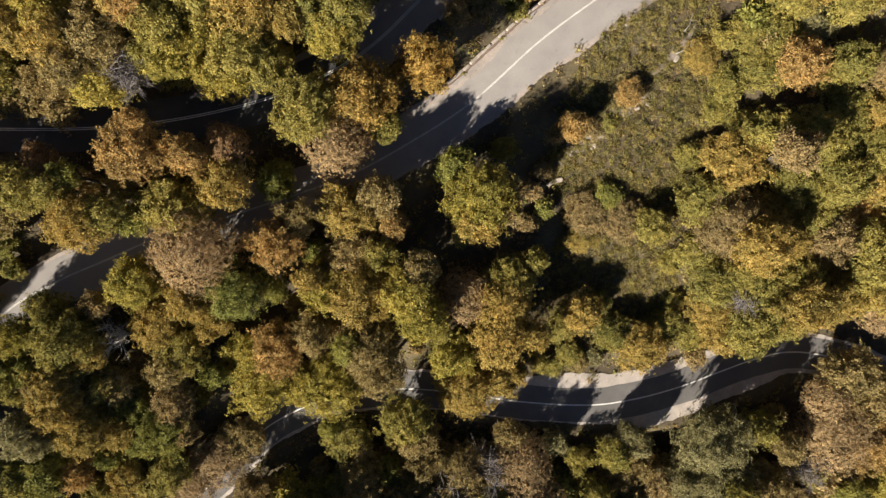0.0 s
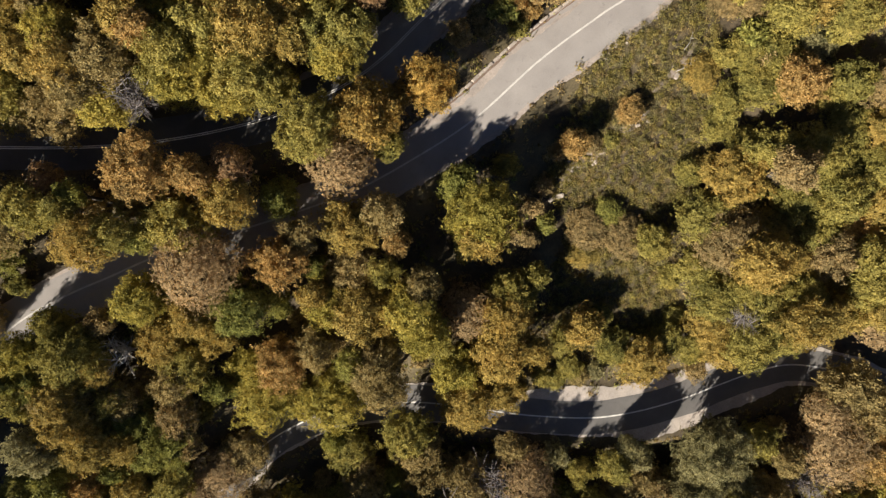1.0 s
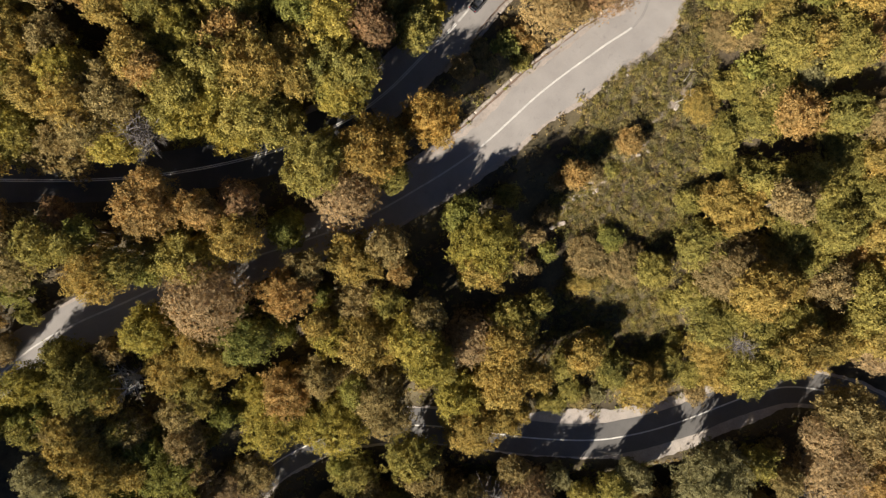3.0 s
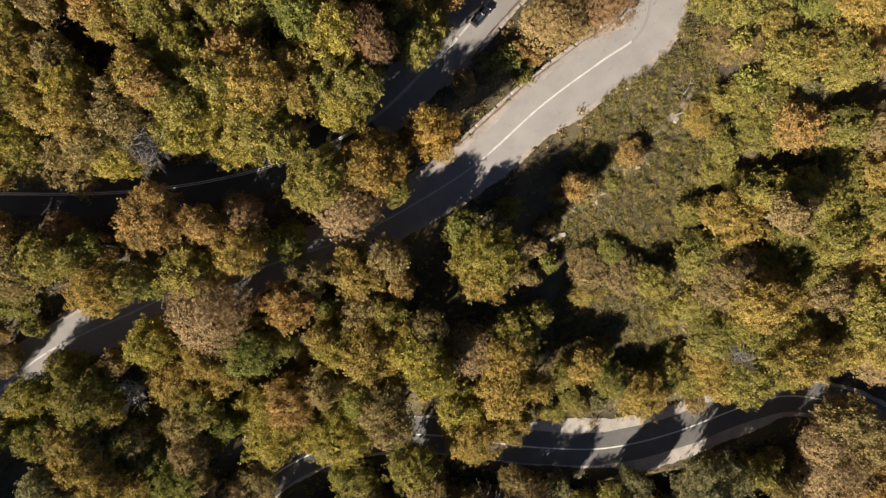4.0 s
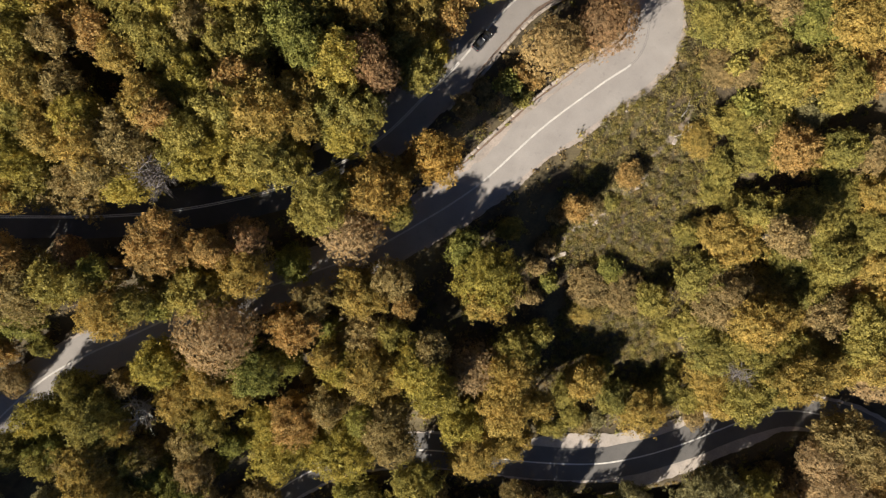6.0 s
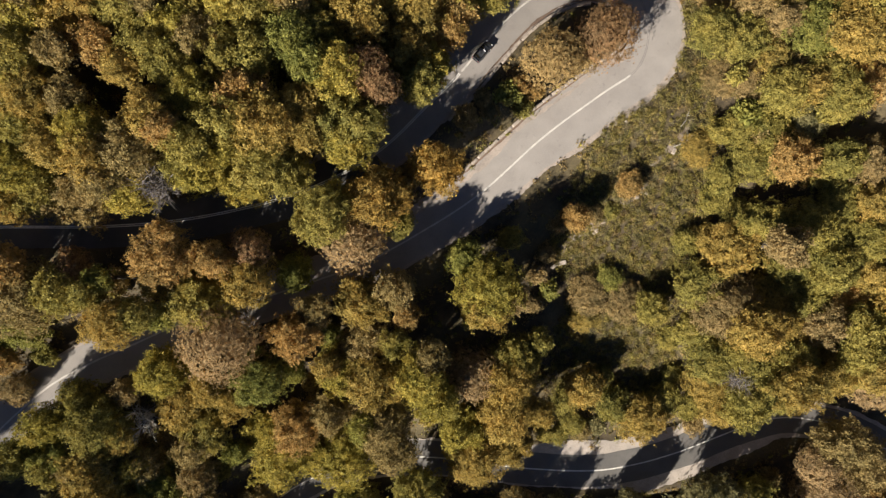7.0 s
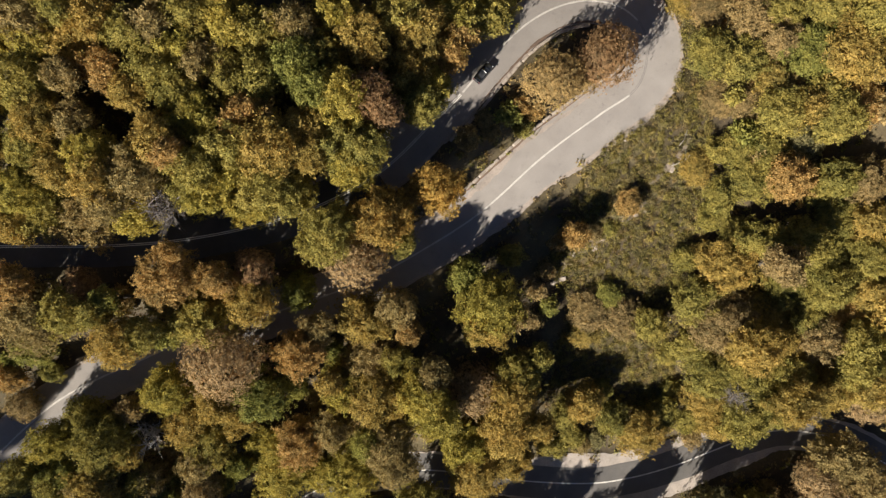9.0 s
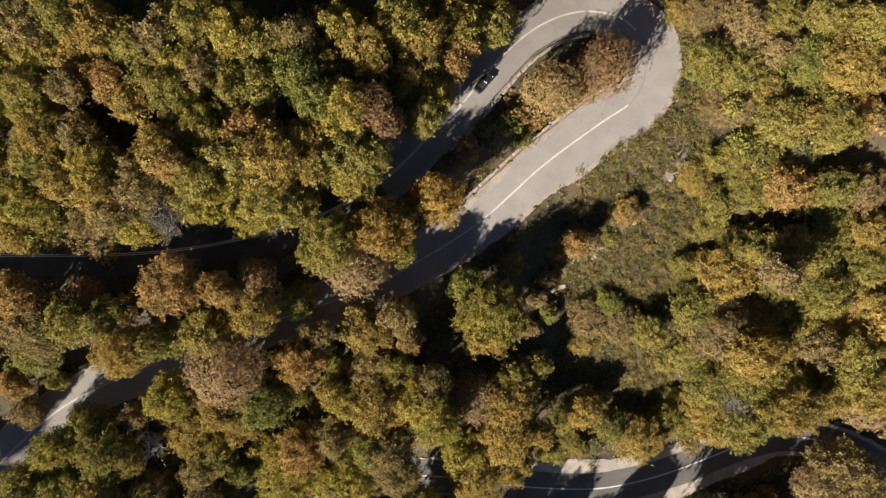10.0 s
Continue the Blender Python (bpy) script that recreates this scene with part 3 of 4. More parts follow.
# below lower road
tree(-18.1, -51.4, 4.9, 7.8, "olive")
tree(-15.9, -54.2, 3.5, 9.5, "tan")
tree(-20.8, -49.3, 3.2, 7.5, "green")
tree(-5.9, -47.0, 5.2, 13.7, "olive")
tree(-3.8, -51.7, 4.7, 12.1, "tan")
tree(-2.2, -57.3, 6.4, 14.8, "tan")
tree(-9.3, -59.0, 3.6, 10.8, "green")
tree(-15.3, -61.0, 5.9, 13.4, "tan")
tree(-20.0, -61.4, 3.1, 10.9, "green")
tree(-24.7, -63.8, 3.8, 10.1, "olive")
tree(5.0, -58.9, 7.1, 14.0, "tan")
tree(11.9, -58.0, 4.7, 15.7, "bare")
tree(18.2, -57.3, 6.8, 15.5, "drybrown")
tree(15.1, -50.7, 3.5, 7.5, "tan")
tree(25.0, -53.0, 3.3, 8.0, "greygreen")
tree(30.3, -57.3, 3.6, 12.5, "olive")
tree(3.5, -62.3, 5.7, 16.5, "bare")
tree(20.8, -64.3, 6.2, 15.5, "drybrown")
tree(12.1, -66.3, 4.4, 18.0, "green")
tree(33.3, -65.6, 4.4, 15.5, "olive")
tree(-3.9, -64.1, 4.8, 13.4, "tan")
tree(37.4, -55.4, 3.8, 14.0, "olive")
tree(40.2, -50.8, 2.6, 7.5, "greygreen")
tree(42.5, -61.5, 7.3, 12.2, "tan")
tree(48.3, -63.9, 6.3, 14.0, "brown")
tree(56.6, -51.3, 7.2, 18.2, "greygreen")
tree(56.1, -61.5, 7.2, 18.1, "greygreen")
tree(63.1, -59.1, 5.5, 15.8, "greygreen")
tree(68.0, -50.2, 4.8, 14.8, "olive")
tree(73.6, -53.8, 3.6, 17.6, "tan")
tree(69.0, -64.2, 6.2, 18.7, "tan")
tree(62.3, -64.7, 5.2, 21.2, "olive")
tree(78.5, -67.6, 5.4, 14.6, "brown")
tree(80.5, -43.0, 4.6, 14.5, "drybrown")
tree(84.7, -38.0, 6.5, 17.7, "tan")
tree(90.4, -42.9, 6.1, 16.4, "tan")
tree(84.6, -50.8, 8.4, 18.1, "drybrown")
tree(92.3, -51.4, 7.2, 18.7, "orange")
tree(97.6, -62.0, 5.3, 17.8, "yellow")
tree(80.5, -60.5, 4.0, 16.5, "bare")
tree(89.4, -65.9, 4.0, 19.5, "green")
# upper left forest
tree(-55.2, 43.4, 5.1, 14.3, "gold")
tree(-59.0, 45.0, 3.9, 14.3, "olive")
tree(-58.0, 40.0, 5.0, 13.0, "gold")
tree(-65.0, 44.0, 4.9, 14.3, "tan")
tree(-63.7, 40.3, 4.4, 13.1, "yellow")
tree(-50.2, 41.4, 4.6, 14.4, "olive")
tree(-45.6, 42.8, 4.2, 14.0, "tan")
tree(-39.8, 44.5, 5.0, 15.0, "olive")
tree(-34.2, 43.2, 5.0, 15.0, "yellow")
tree(-30.1, 42.0, 4.5, 14.1, "olive")
tree(-42.8, 39.4, 4.6, 15.0, "yellow")
tree(-38.9, 38.0, 4.7, 14.9, "tan")
tree(-46.3, 36.3, 4.7, 14.1, "olive")
tree(-54.6, 35.6, 4.0, 14.0, "orange")
tree(-50.4, 32.8, 3.6, 14.9, "gold")
tree(-66.2, 33.5, 5.1, 14.6, "olive")
tree(-59.2, 34.3, 3.2, 14.7, "tan")
tree(-65.0, 27.6, 4.7, 15.2, "gold")
tree(-59.4, 27.5, 3.5, 15.3, "tan")
tree(-68.1, 23.6, 4.2, 13.0, "olive")
tree(-57.4, 22.5, 4.7, 16.5, "yellow")
tree(-62.6, 20.6, 4.8, 15.9, "gold")
tree(-50.6, 20.6, 5.2, 17.1, "tan")
tree(-55.7, 18.7, 4.8, 18.0, "gold")
tree(-70.6, 17.4, 4.9, 15.0, "yellow")
tree(-69.0, 13.7, 5.1, 14.0, "olive")
tree(-62.3, 12.8, 6.3, 13.0, "tan")
tree(-56.3, 15.9, 4.3, 16.6, "tan")
tree(-74.4, 12.7, 4.4, 13.0, "gold")
tree(-53.2, 14.5, 5.2, 15.1, "yellow")
tree(-47.3, 14.1, 3.9, 15.4, "bare")
tree(-43.3, 17.3, 4.6, 15.4, "olive")
tree(-38.1, 18.1, 6.0, 18.0, "yellow")
tree(-41.0, 20.4, 4.1, 19.5, "olive")
tree(-46.1, 25.1, 4.1, 17.5, "gold")
tree(-43.7, 22.4, 3.0, 18.7, "orange")
tree(-41.0, 28.4, 5.1, 16.9, "yellow")
tree(-42.8, 32.0, 4.7, 15.4, "olive")
tree(-32.3, 28.2, 4.7, 17.4, "orange")
tree(-35.1, 24.1, 5.2, 18.3, "olive")
tree(-29.2, 24.2, 5.2, 18.7, "gold")
tree(-30.8, 18.9, 5.8, 17.6, "olive")
tree(-26.8, 17.4, 5.1, 14.7, "olive")
tree(-33.6, 15.5, 4.8, 14.6, "yellow")
tree(-23.5, 24.0, 4.5, 16.0, "gold")
tree(-35.1, 34.9, 4.8, 14.6, "olive")
tree(-30.5, 35.7, 4.3, 15.3, "olive")
tree(-24.0, 37.3, 4.3, 16.7, "green")
tree(-24.7, 43.0, 4.1, 14.1, "tan")
tree(-21.0, 39.5, 4.6, 15.2, "olive")
tree(-18.1, 45.1, 4.8, 14.3, "yellow")
tree(-13.7, 41.8, 5.3, 15.0, "gold")
tree(-17.5, 32.5, 5.9, 17.7, "yellow")
tree(-21.6, 32.9, 4.3, 18.2, "green")
tree(-12.8, 32.5, 4.2, 18.5, "russet")
tree(-18.9, 26.7, 6.3, 16.7, "olive")
tree(-23.8, 27.1, 4.2, 16.9, "gold")
tree(-14.0, 24.7, 5.2, 17.2, "olive")
tree(-5.6, 45.0, 6.3, 13.0, "gold")
tree(-8.4, 47.1, 4.4, 14.0, "olive")
tree(-0.9, 44.0, 5.6, 12.3, "gold")
tree(-6.6, 37.1, 4.3, 15.7, "gold")
tree(-2.7, 36.1, 4.9, 12.9, "yellow")
tree(-4.5, 32.6, 4.0, 12.6, "olive")
tree(1.0, 48.5, 4.7, 11.7, "yellow")
tree(4.6, 47.4, 4.6, 12.8, "olive")
tree(2.4, 44.6, 3.2, 12.6, "orange")
tree(8.4, 49.8, 4.6, 12.1, "olive")
tree(0.6, 40.9, 3.2, 13.0, "orange")
tree(-9.9, 29.6, 3.1, 18.8, "russet")
tree(-16.4, 21.8, 4.4, 14.7, "yellow")
# hairpin island
tree(19.6, 38.2, 5.8, 8.6, "copper")
tree(29.9, 43.0, 5.6, 9.6, "russet")
tree(25.0, 40.0, 3.9, 6.2, "copper")
tree(13.8, 34.0, 2.4, 4.6, "orange")
tree(14.8, 30.5, 2.0, 3.4, "olive")
tree(4.0, 27.4, 2.6, 5.6, "brown")
tree(8.2, 29.2, 1.9, 2.6, "brown")
tree(11.2, 32.2, 1.8, 2.4, "russet")
tree(7.0, 31.4, 1.6, 2.2, "brown")
tree(17.0, 33.4, 1.8, 3.2, "orange")
# right
tree(36.2, 16.5, 2.7, 3.6, "orange")
tree(25.6, 9.8, 3.0, 9.8, "orange")
tree(22.6, 8.6, 2.1, 7.4, "brown")
tree(36.1, 16.1, 2.1, 3.4, "orange")
tree(33.3, 11.2, 2.0, 1.8, "olive")
tree(30.0, 10.6, 2.1, 2.0, "brown")
tree(49.3, 23.2, 3.6, 2.7, "gold")
tree(49.3, 43.8, 5.0, 7.2, "olive")
tree(55.5, 43.2, 5.0, 6.8, "olive")
tree(49.6, 52.7, 4.7, 4.0, "brown")
tree(56.2, 51.0, 4.3, 6.5, "brown")
tree(45.5, 54.2, 3.6, 2.7, "gold")
tree(62.7, 52.4, 4.7, 5.9, "olive")
tree(62.2, 46.2, 4.4, 7.0, "brown")
tree(68.2, 44.2, 5.7, 7.0, "green")
tree(74.9, 42.9, 6.3, 8.2, "gold")
tree(70.9, 51.7, 4.6, 7.4, "olive")
tree(77.3, 49.3, 4.3, 8.5, "olive")
tree(53.3, 36.2, 4.9, 2.7, "brown")
tree(58.4, 35.7, 5.0, 4.0, "brown")
tree(62.3, 38.7, 4.7, 5.6, "gold")
tree(63.2, 33.0, 4.7, 8.3, "olive")
tree(67.8, 33.9, 4.3, 8.2, "gold")
tree(71.4, 37.1, 4.2, 6.5, "olive")
tree(73.3, 31.9, 4.7, 7.9, "olive")
tree(78.0, 33.9, 4.4, 5.0, "orange")
tree(57.5, 26.4, 4.4, 4.4, "olive")
tree(61.8, 25.9, 4.2, 5.0, "olive")
tree(69.1, 28.0, 3.7, 4.7, "greygreen")
tree(53.2, 26.1, 3.1, 3.9, "olive")
tree(59.9, 20.9, 4.9, 5.0, "olive")
tree(65.9, 20.6, 5.3, 9.4, "orange")
tree(71.4, 18.5, 3.7, 7.1, "olive")
tree(73.8, 20.2, 4.8, 9.0, "olive")
tree(79.9, 20.4, 4.5, 5.9, "brown")
tree(54.1, 17.5, 3.8, 5.2, "olive")
tree(75.9, 13.1, 4.8, 5.5, "olive")
tree(82.3, 12.0, 4.8, 7.4, "gold")
tree(68.4, 8.1, 5.0, 10.9, "olive")
tree(63.2, 8.7, 3.9, 10.3, "olive")
tree(56.3, 4.1, 6.1, 8.4, "gold")
tree(62.1, 4.3, 4.3, 18.0, "brown")
tree(74.0, 6.2, 5.6, 7.7, "olive")
tree(81.6, 5.8, 5.6, 8.8, "olive")
tree(68.8, -0.4, 5.0, 8.1, "olive")
tree(74.6, -0.6, 5.2, 13.2, "olive")
tree(83.1, -0.7, 5.1, 10.1, "gold")
tree(50.5, -2.9, 5.1, 9.0, "olive")
tree(55.7, -7.6, 6.9, 10.8, "brown")
tree(65.0, -5.9, 5.2, 7.2, "gold")
tree(72.7, -5.6, 4.8, 8.4, "olive")
tree(80.0, -5.7, 5.0, 7.0, "orange")
tree(85.5, -7.4, 4.9, 7.8, "gold")
tree(60.8, -12.1, 5.1, 16.7, "gold")
tree(69.5, -11.5, 5.1, 9.3, "gold")
tree(74.9, -10.9, 5.3, 12.6, "brown")
tree(82.4, -11.8, 5.3, 13.5, "olive")
tree(50.9, -13.0, 4.3, 7.2, "olive")
tree(55.8, -19.0, 5.5, 9.1, "olive")
tree(61.5, -17.3, 5.9, 12.2, "olive")
tree(70.1, -18.1, 5.1, 11.4, "olive")
tree(76.9, -17.2, 5.1, 7.7, "gold")
tree(82.8, -16.8, 5.3, 14.8, "olive")
tree(59.6, -22.6, 2.5, 13.0, "bare")
tree(55.8, -24.4, 5.6, 7.5, "gold")
tree(64.7, -24.3, 5.6, 12.9, "olive")
tree(69.4, -23.5, 5.4, 19.0, "gold")
tree(78.6, -22.0, 4.9, 12.2, "gold")
tree(82.7, -20.4, 4.9, 11.5, "olive")
tree(86.0, -20.0, 5.1, 15.9, "gold")
tree(57.6, -30.0, 4.5, 9.0, "gold")
tree(61.9, -28.4, 5.3, 15.5, "olive")
tree(69.7, -27.0, 4.5, 12.2, "olive")
tree(88.8, -24.9, 4.7, 10.0, "drybrown")
tree(29.4, -5.5, 4.0, 3.5, "brown")
tree(36.5, -6.8, 4.7, 4.4, "brown")
tree(33.4, -2.4, 3.1, 3.0, "green")
tree(28.7, -10.3, 3.5, 3.6, "gold")
tree(41.7, -8.4, 4.0, 7.5, "olive")
tree(41.8, -32.2, 5.4, 9.6, "gold")
tree(46.8, -28.4, 4.5, 6.6, "olive")
tree(35.8, -29.6, 4.2, 7.2, "olive")
tree(28.9, -25.0, 4.1, 9.4, "gold")
tree(25.3, -28.4, 3.5, 5.9, "olive")
tree(27.9, -34.4, 2.9, 3.6, "olive")
tree(33.2, -23.2, 2.8, 3.5, "olive")
tree(48.7, -23.2, 2.4, 2.6, "olive")
tree(53.8, -29.9, 3.6, 4.5, "olive")
tree(55.7, -35.4, 3.1, 4.3, "brown")
tree(48.2, 5.4, 3.0, 4.0, "olive")
tree(47.0, -15.4, 3.1, 2.6, "olive")
tree(52.4, 5.4, 3.4, 5.0, "gold")
tree(52.6, 13.4, 3.4, 4.0, "olive")
tree(57.9, 10.0, 3.9, 4.4, "olive")
tree(59.6, 9.3, 3.6, 8.3, "olive")
# ravine below the road
tree(12.8, 6.1, 2.9, 6.0, "olive")
tree(19.0, -15.0, 3.0, 8.7, "olive")

tree(-56.6, -28.4, 2.5, 12.5, "snag")
# beyond the west end of the upper road: unseen trees, added to shade it
tree(-91.5, -4.0, 5.2, 15.0, "olive")
tree(-97.0, -9.5, 5.4, 15.5, "gold")
tree(-99.5, -1.5, 5.0, 14.0, "tan")
# south side of the lower road: a tree added to shade its south lane
tree(42.5, -53.6, 3.2, 10.5, "greygreen")
# bushes above the lower road's wide verge
tree(25.0, -37.3, 2.6, 3.6, "olive")
tree(29.8, -36.3, 2.5, 3.2, "tan")
tree(21.6, -36.2, 2.4, 4.2, "olive")
tree(33.5, -35.4, 2.2, 3.0, "greygreen")
# young trees in gaps beside the middle road
tree(-60.0, -1.6, 2.8, 6.5, "brown")
tree(-22.5, -13.0, 2.8, 6.5, "green")
tree(-19.8, -26.6, 2.8, 7.0, "brown")
tree(-29.8, -20.3, 2.6, 6.5, "green")
tree(13.0, -5.2, 3.9, 14.0, "brown")
# low bushes in the ravine
tree(18.4, -1.4, 2.2, 3.0, "brown")
tree(21.2, -4.6, 2.1, 2.8, "green")
tree(20.6, 2.6, 2.0, 2.6, "brown")
tree(17.6, -7.6, 2.3, 3.4, "brown")
# west edge
tree(-73.5, 47.0, 5.2, 14.0, "olive")
tree(-73.8, 39.5, 5.0, 14.0, "yellow")
tree(-74.5, 32.0, 5.2, 14.5, "olive")
tree(-77.0, 25.0, 5.0, 14.0, "gold")
tree(-79.5, 18.0, 5.2, 13.5, "olive")
tree(-79.5, -34.8, 4.2, 13.0, "olive")
# the next two are unseen, added to shade the middle road's west end
tree(-96.5, -34.0, 5.0, 6.5, "olive")
tree(-89.5, -46.5, 5.0, 7.0, "tan")
tree(-83.5, -3.5, 4.8, 15.0, "orange")
tree(-88.5, -17.0, 4.0, 7.0, "brown")
tree(-87.0, -10.5, 3.6, 8.0, "olive")


# ---- undergrowth, and the woods that go on all round ----
OPEN = [(33, 32), (44, 50), (47, 58), (52, 50), (50, 42), (52, 32), (53, 8), (49, -5), (50, -31), (26, -37), (20, -24), (26, -5), (21, 2), (25, 18)]


def inside(x, y, shape):
    hit = False
    for (x0, y0), (x1, y1) in zip(shape, shape[1:] + shape[:1]):
        if (y0 > y) != (y1 > y) and x < x0 + (y - y0) / (y1 - y0) * (x1 - x0):
            hit = not hit
    return hit


def road_gap(x, y):
    return min(float(np.hypot(line[:, 0] - x, line[:, 1] - y).min()) for line in ROADS) - float(shelf(x, y))


def crown_points(kind_mesh, m):
    n = len(kind_mesh.vertices)
    co = np.empty(n * 3)
    kind_mesh.vertices.foreach_get("co", co)
    m = np.array(m)
    return co.reshape(-1, 3) @ m[:3, :3].T + m[:3, 3]


def woods(name, label, spots):
    """Many small trees in one mesh: spots are rows of x, y, crown radius, height and kind."""
    kinds = sorted({k for *_, k in spots})
    verts, mats, stems, sides_of = [], [], [], []
    for x, y, r, tall, kind in spots:
        z, half = ground_at(x, y) - 0.1, 0.45 * tall
        si = 1 if r > 3.2 else 0
        k = r / SIZES[si] * 1.1
        m = pose(x, y, z + tall - half, 0, 0, rng.uniform(0, 360)) @ Matrix.Diagonal((k, k, half / (0.78 * SIZES[si]), 1))
        p = crown_points(CROWNS[si, rng.randrange(VARIANTS)], m)
        verts.append(p)
        mats += [kinds.index(kind)] * (len(p) // 3)
        tube(stems, sides_of, [(x, y, z), (x, y, z + tall * 0.5), (x, y, z + tall * 0.8)], [tall * 0.026, tall * 0.02, tall * 0.009], 5)
    verts = np.concatenate(verts)
    faces = np.arange(len(verts)).reshape(-1, 3).tolist() + [tuple(i + len(verts) for i in f) for f in sides_of]
    me = mesh_from(name, verts.tolist() + stems, faces)
    for kind in kinds:
        me.materials.append(LEAVES[kind])
    me.materials.append(BARK)
    me.polygons.foreach_set("material_index", mats + [len(kinds)] * len(sides_of))
    tagged(new(name, me), label, "woods", kind="stuff")


def undergrowth():
    near, far = [], []
    while len(near) < 150:
        x, y = rng.uniform(-84, 84), rng.uniform(-60, 58)
        if road_gap(x, y) > 7.5 and not inside(x, y, OPEN) and not (12 < x < 30 and -14 < y < 14):
            near.append((x, y, rng.uniform(1.6, 2.6), rng.uniform(4.0, 6.5), rng.choice(("olive", "green", "brown", "tan"))))
    while len(far) < 180:
        edge = len(far) < 130
        x, y = (rng.uniform(-108, 108), rng.uniform(-80, 80)) if edge else (rng.uniform(-150, 150), rng.uniform(-120, 130))
        if not (abs(x) < 85 and -60 < y < 57) and not (x < -80 and -100 < y < -22) and road_gap(x, y) > 8:
            far.append((x, y, rng.uniform(4.0, 6.0), rng.uniform(11, 16), rng.choice(("olive", "gold", "olive", "green", "yellow", "tan", "brown", "orange"))))
    # unseen taller trees down the slope south of the lower road, added to shade it
    for k in range(26):
        far.append((-34 + 4.1 * k + rng.uniform(-1.5, 1.5), rng.uniform(-76, -69), rng.uniform(4.5, 6.0), rng.uniform(22, 25) if k < 13 else rng.uniform(17, 19), rng.choice(("tan", "brown", "olive", "greygreen"))))
    woods("undergrowth", "young trees and bushes under the canopy", near)
    woods("woods", "autumn woods that go on over the hillside", far)


undergrowth()


def scrub(name, label, kind, seed, clumps, where, size, spread, per=60, tall=0.5):
    """Low scrub and tall grass in tufts on the open slope: many sprays in one mesh."""
    gen = np.random.default_rng(seed)
    spots = []
    while len(spots) < clumps:
        x, y = gen.uniform(-80, 80), gen.uniform(-60, 58)
        if where(x, y):
            spots.append((x, y))
    spots = np.array(spots)
    r = gen.uniform(0.35, 1.0, clumps) ** 1.5 * spread
    way = gen.normal(size=(clumps, per, 3))
    way[..., 2] = np.abs(way[..., 2])
    way /= np.linalg.norm(way, axis=2)[..., None]
    p = way * r[:, None, None] * gen.uniform(0.4, 1.1, (clumps, per, 1)) * (1, 1, tall)
    p[..., :2] += spots[:, None]
    p = p.reshape(-1, 3)
    p[:, 2] += height(p[:, 0], p[:, 1], 0.22) + 0.05
    n = len(p)
    nrm = way.reshape(-1, 3) + gen.normal(0, 0.5, (n, 3))
    nrm /= np.linalg.norm(nrm, axis=1)[:, None]
    side = np.cross(nrm, gen.normal(size=(n, 3)))
    side /= np.linalg.norm(side, axis=1)[:, None]
    up = np.cross(nrm, side)
    s = (size * gen.uniform(0.6, 1.4, n))[:, None]
    spray = np.stack([p - side * s * 0.5 - up * s * 0.25, p + side * s * 0.5 - up * s * 0.25, p + up * s * 0.55], 1).reshape(-1, 3)
    tagged(new(name, mesh_from(name, spray, np.arange(n * 3).reshape(-1, 3), LEAVES[kind])), label, "scrub", kind="stuff")


def on_slope(x, y):
    d = np.hypot(HAIRPIN[:, 0] - x, HAIRPIN[:, 1] - y)
    i = int(d.argmin())
    return inside(x, y, OPEN) and d[i] > WIDE[i] + 0.55 and road_gap(x, y) > 1.0


def by_road(x, y):
    return 5.9 < road_gap(x, y) < 8.5


def in_woods(x, y):
    return road_gap(x, y) > 4.9 and not inside(x, y, OPEN)


scrub("bushes", "low brown bushes and bracken on the woodland floor", "brown", 11, 1500, in_woods, 0.34, 1.5, 26)
scrub("bushes", "low green bushes on the woodland floor", "green", 12, 1100, in_woods, 0.34, 1.5, 26)
scrub("scrub", "low olive scrub on the open slope", "heath", 1, 1500, on_slope, 0.19, 1.5, 90, 0.75)
scrub("scrub", "dry tan grass and scrub on the open slope", "bracken", 2, 800, on_slope, 0.18, 1.3, 76, 0.6)
scrub("scrub", "grey green scrub on the open slope", "sage", 3, 1000, on_slope, 0.18, 1.4, 80, 0.7)
scrub("scrub", "withered brown scrub on the open slope", "brown", 4, 260, on_slope, 0.2, 1.0)
scrub("scrub", "tufts of yellowing leaves on the open slope", "olive", 6, 260, on_slope, 0.2, 1.3, 80, 0.8)
scrub("verge_weeds", "dry weeds along the road verges", "tan", 5, 500, by_road, 0.25, 0.6)


# ---- stones ----
def stone_mesh(seed, lx, ly, lz):
    """A rough block with broken corners."""
    r = random.Random(seed)
    bm = bmesh.new()
    bmesh.ops.create_cube(bm, size=1)
    bmesh.ops.bevel(bm, geom=bm.edges[:], offset=0.13, segments=1, affect="EDGES")
    for v in bm.verts:
        v.co = Vector((v.co.x * lx * r.uniform(0.86, 1.1), v.co.y * ly * r.uniform(0.86, 1.1), v.co.z * lz * r.uniform(0.86, 1.1)))
    me = bpy.data.meshes.new("stone")
    bm.to_mesh(me)
    bm.free()
    me.materials.append(STONE)
    return me


BLOCKS = [stone_mesh(s, 1.15 + 0.16 * s, 0.52 + 0.03 * (s % 3), 0.5) for s in range(6)]


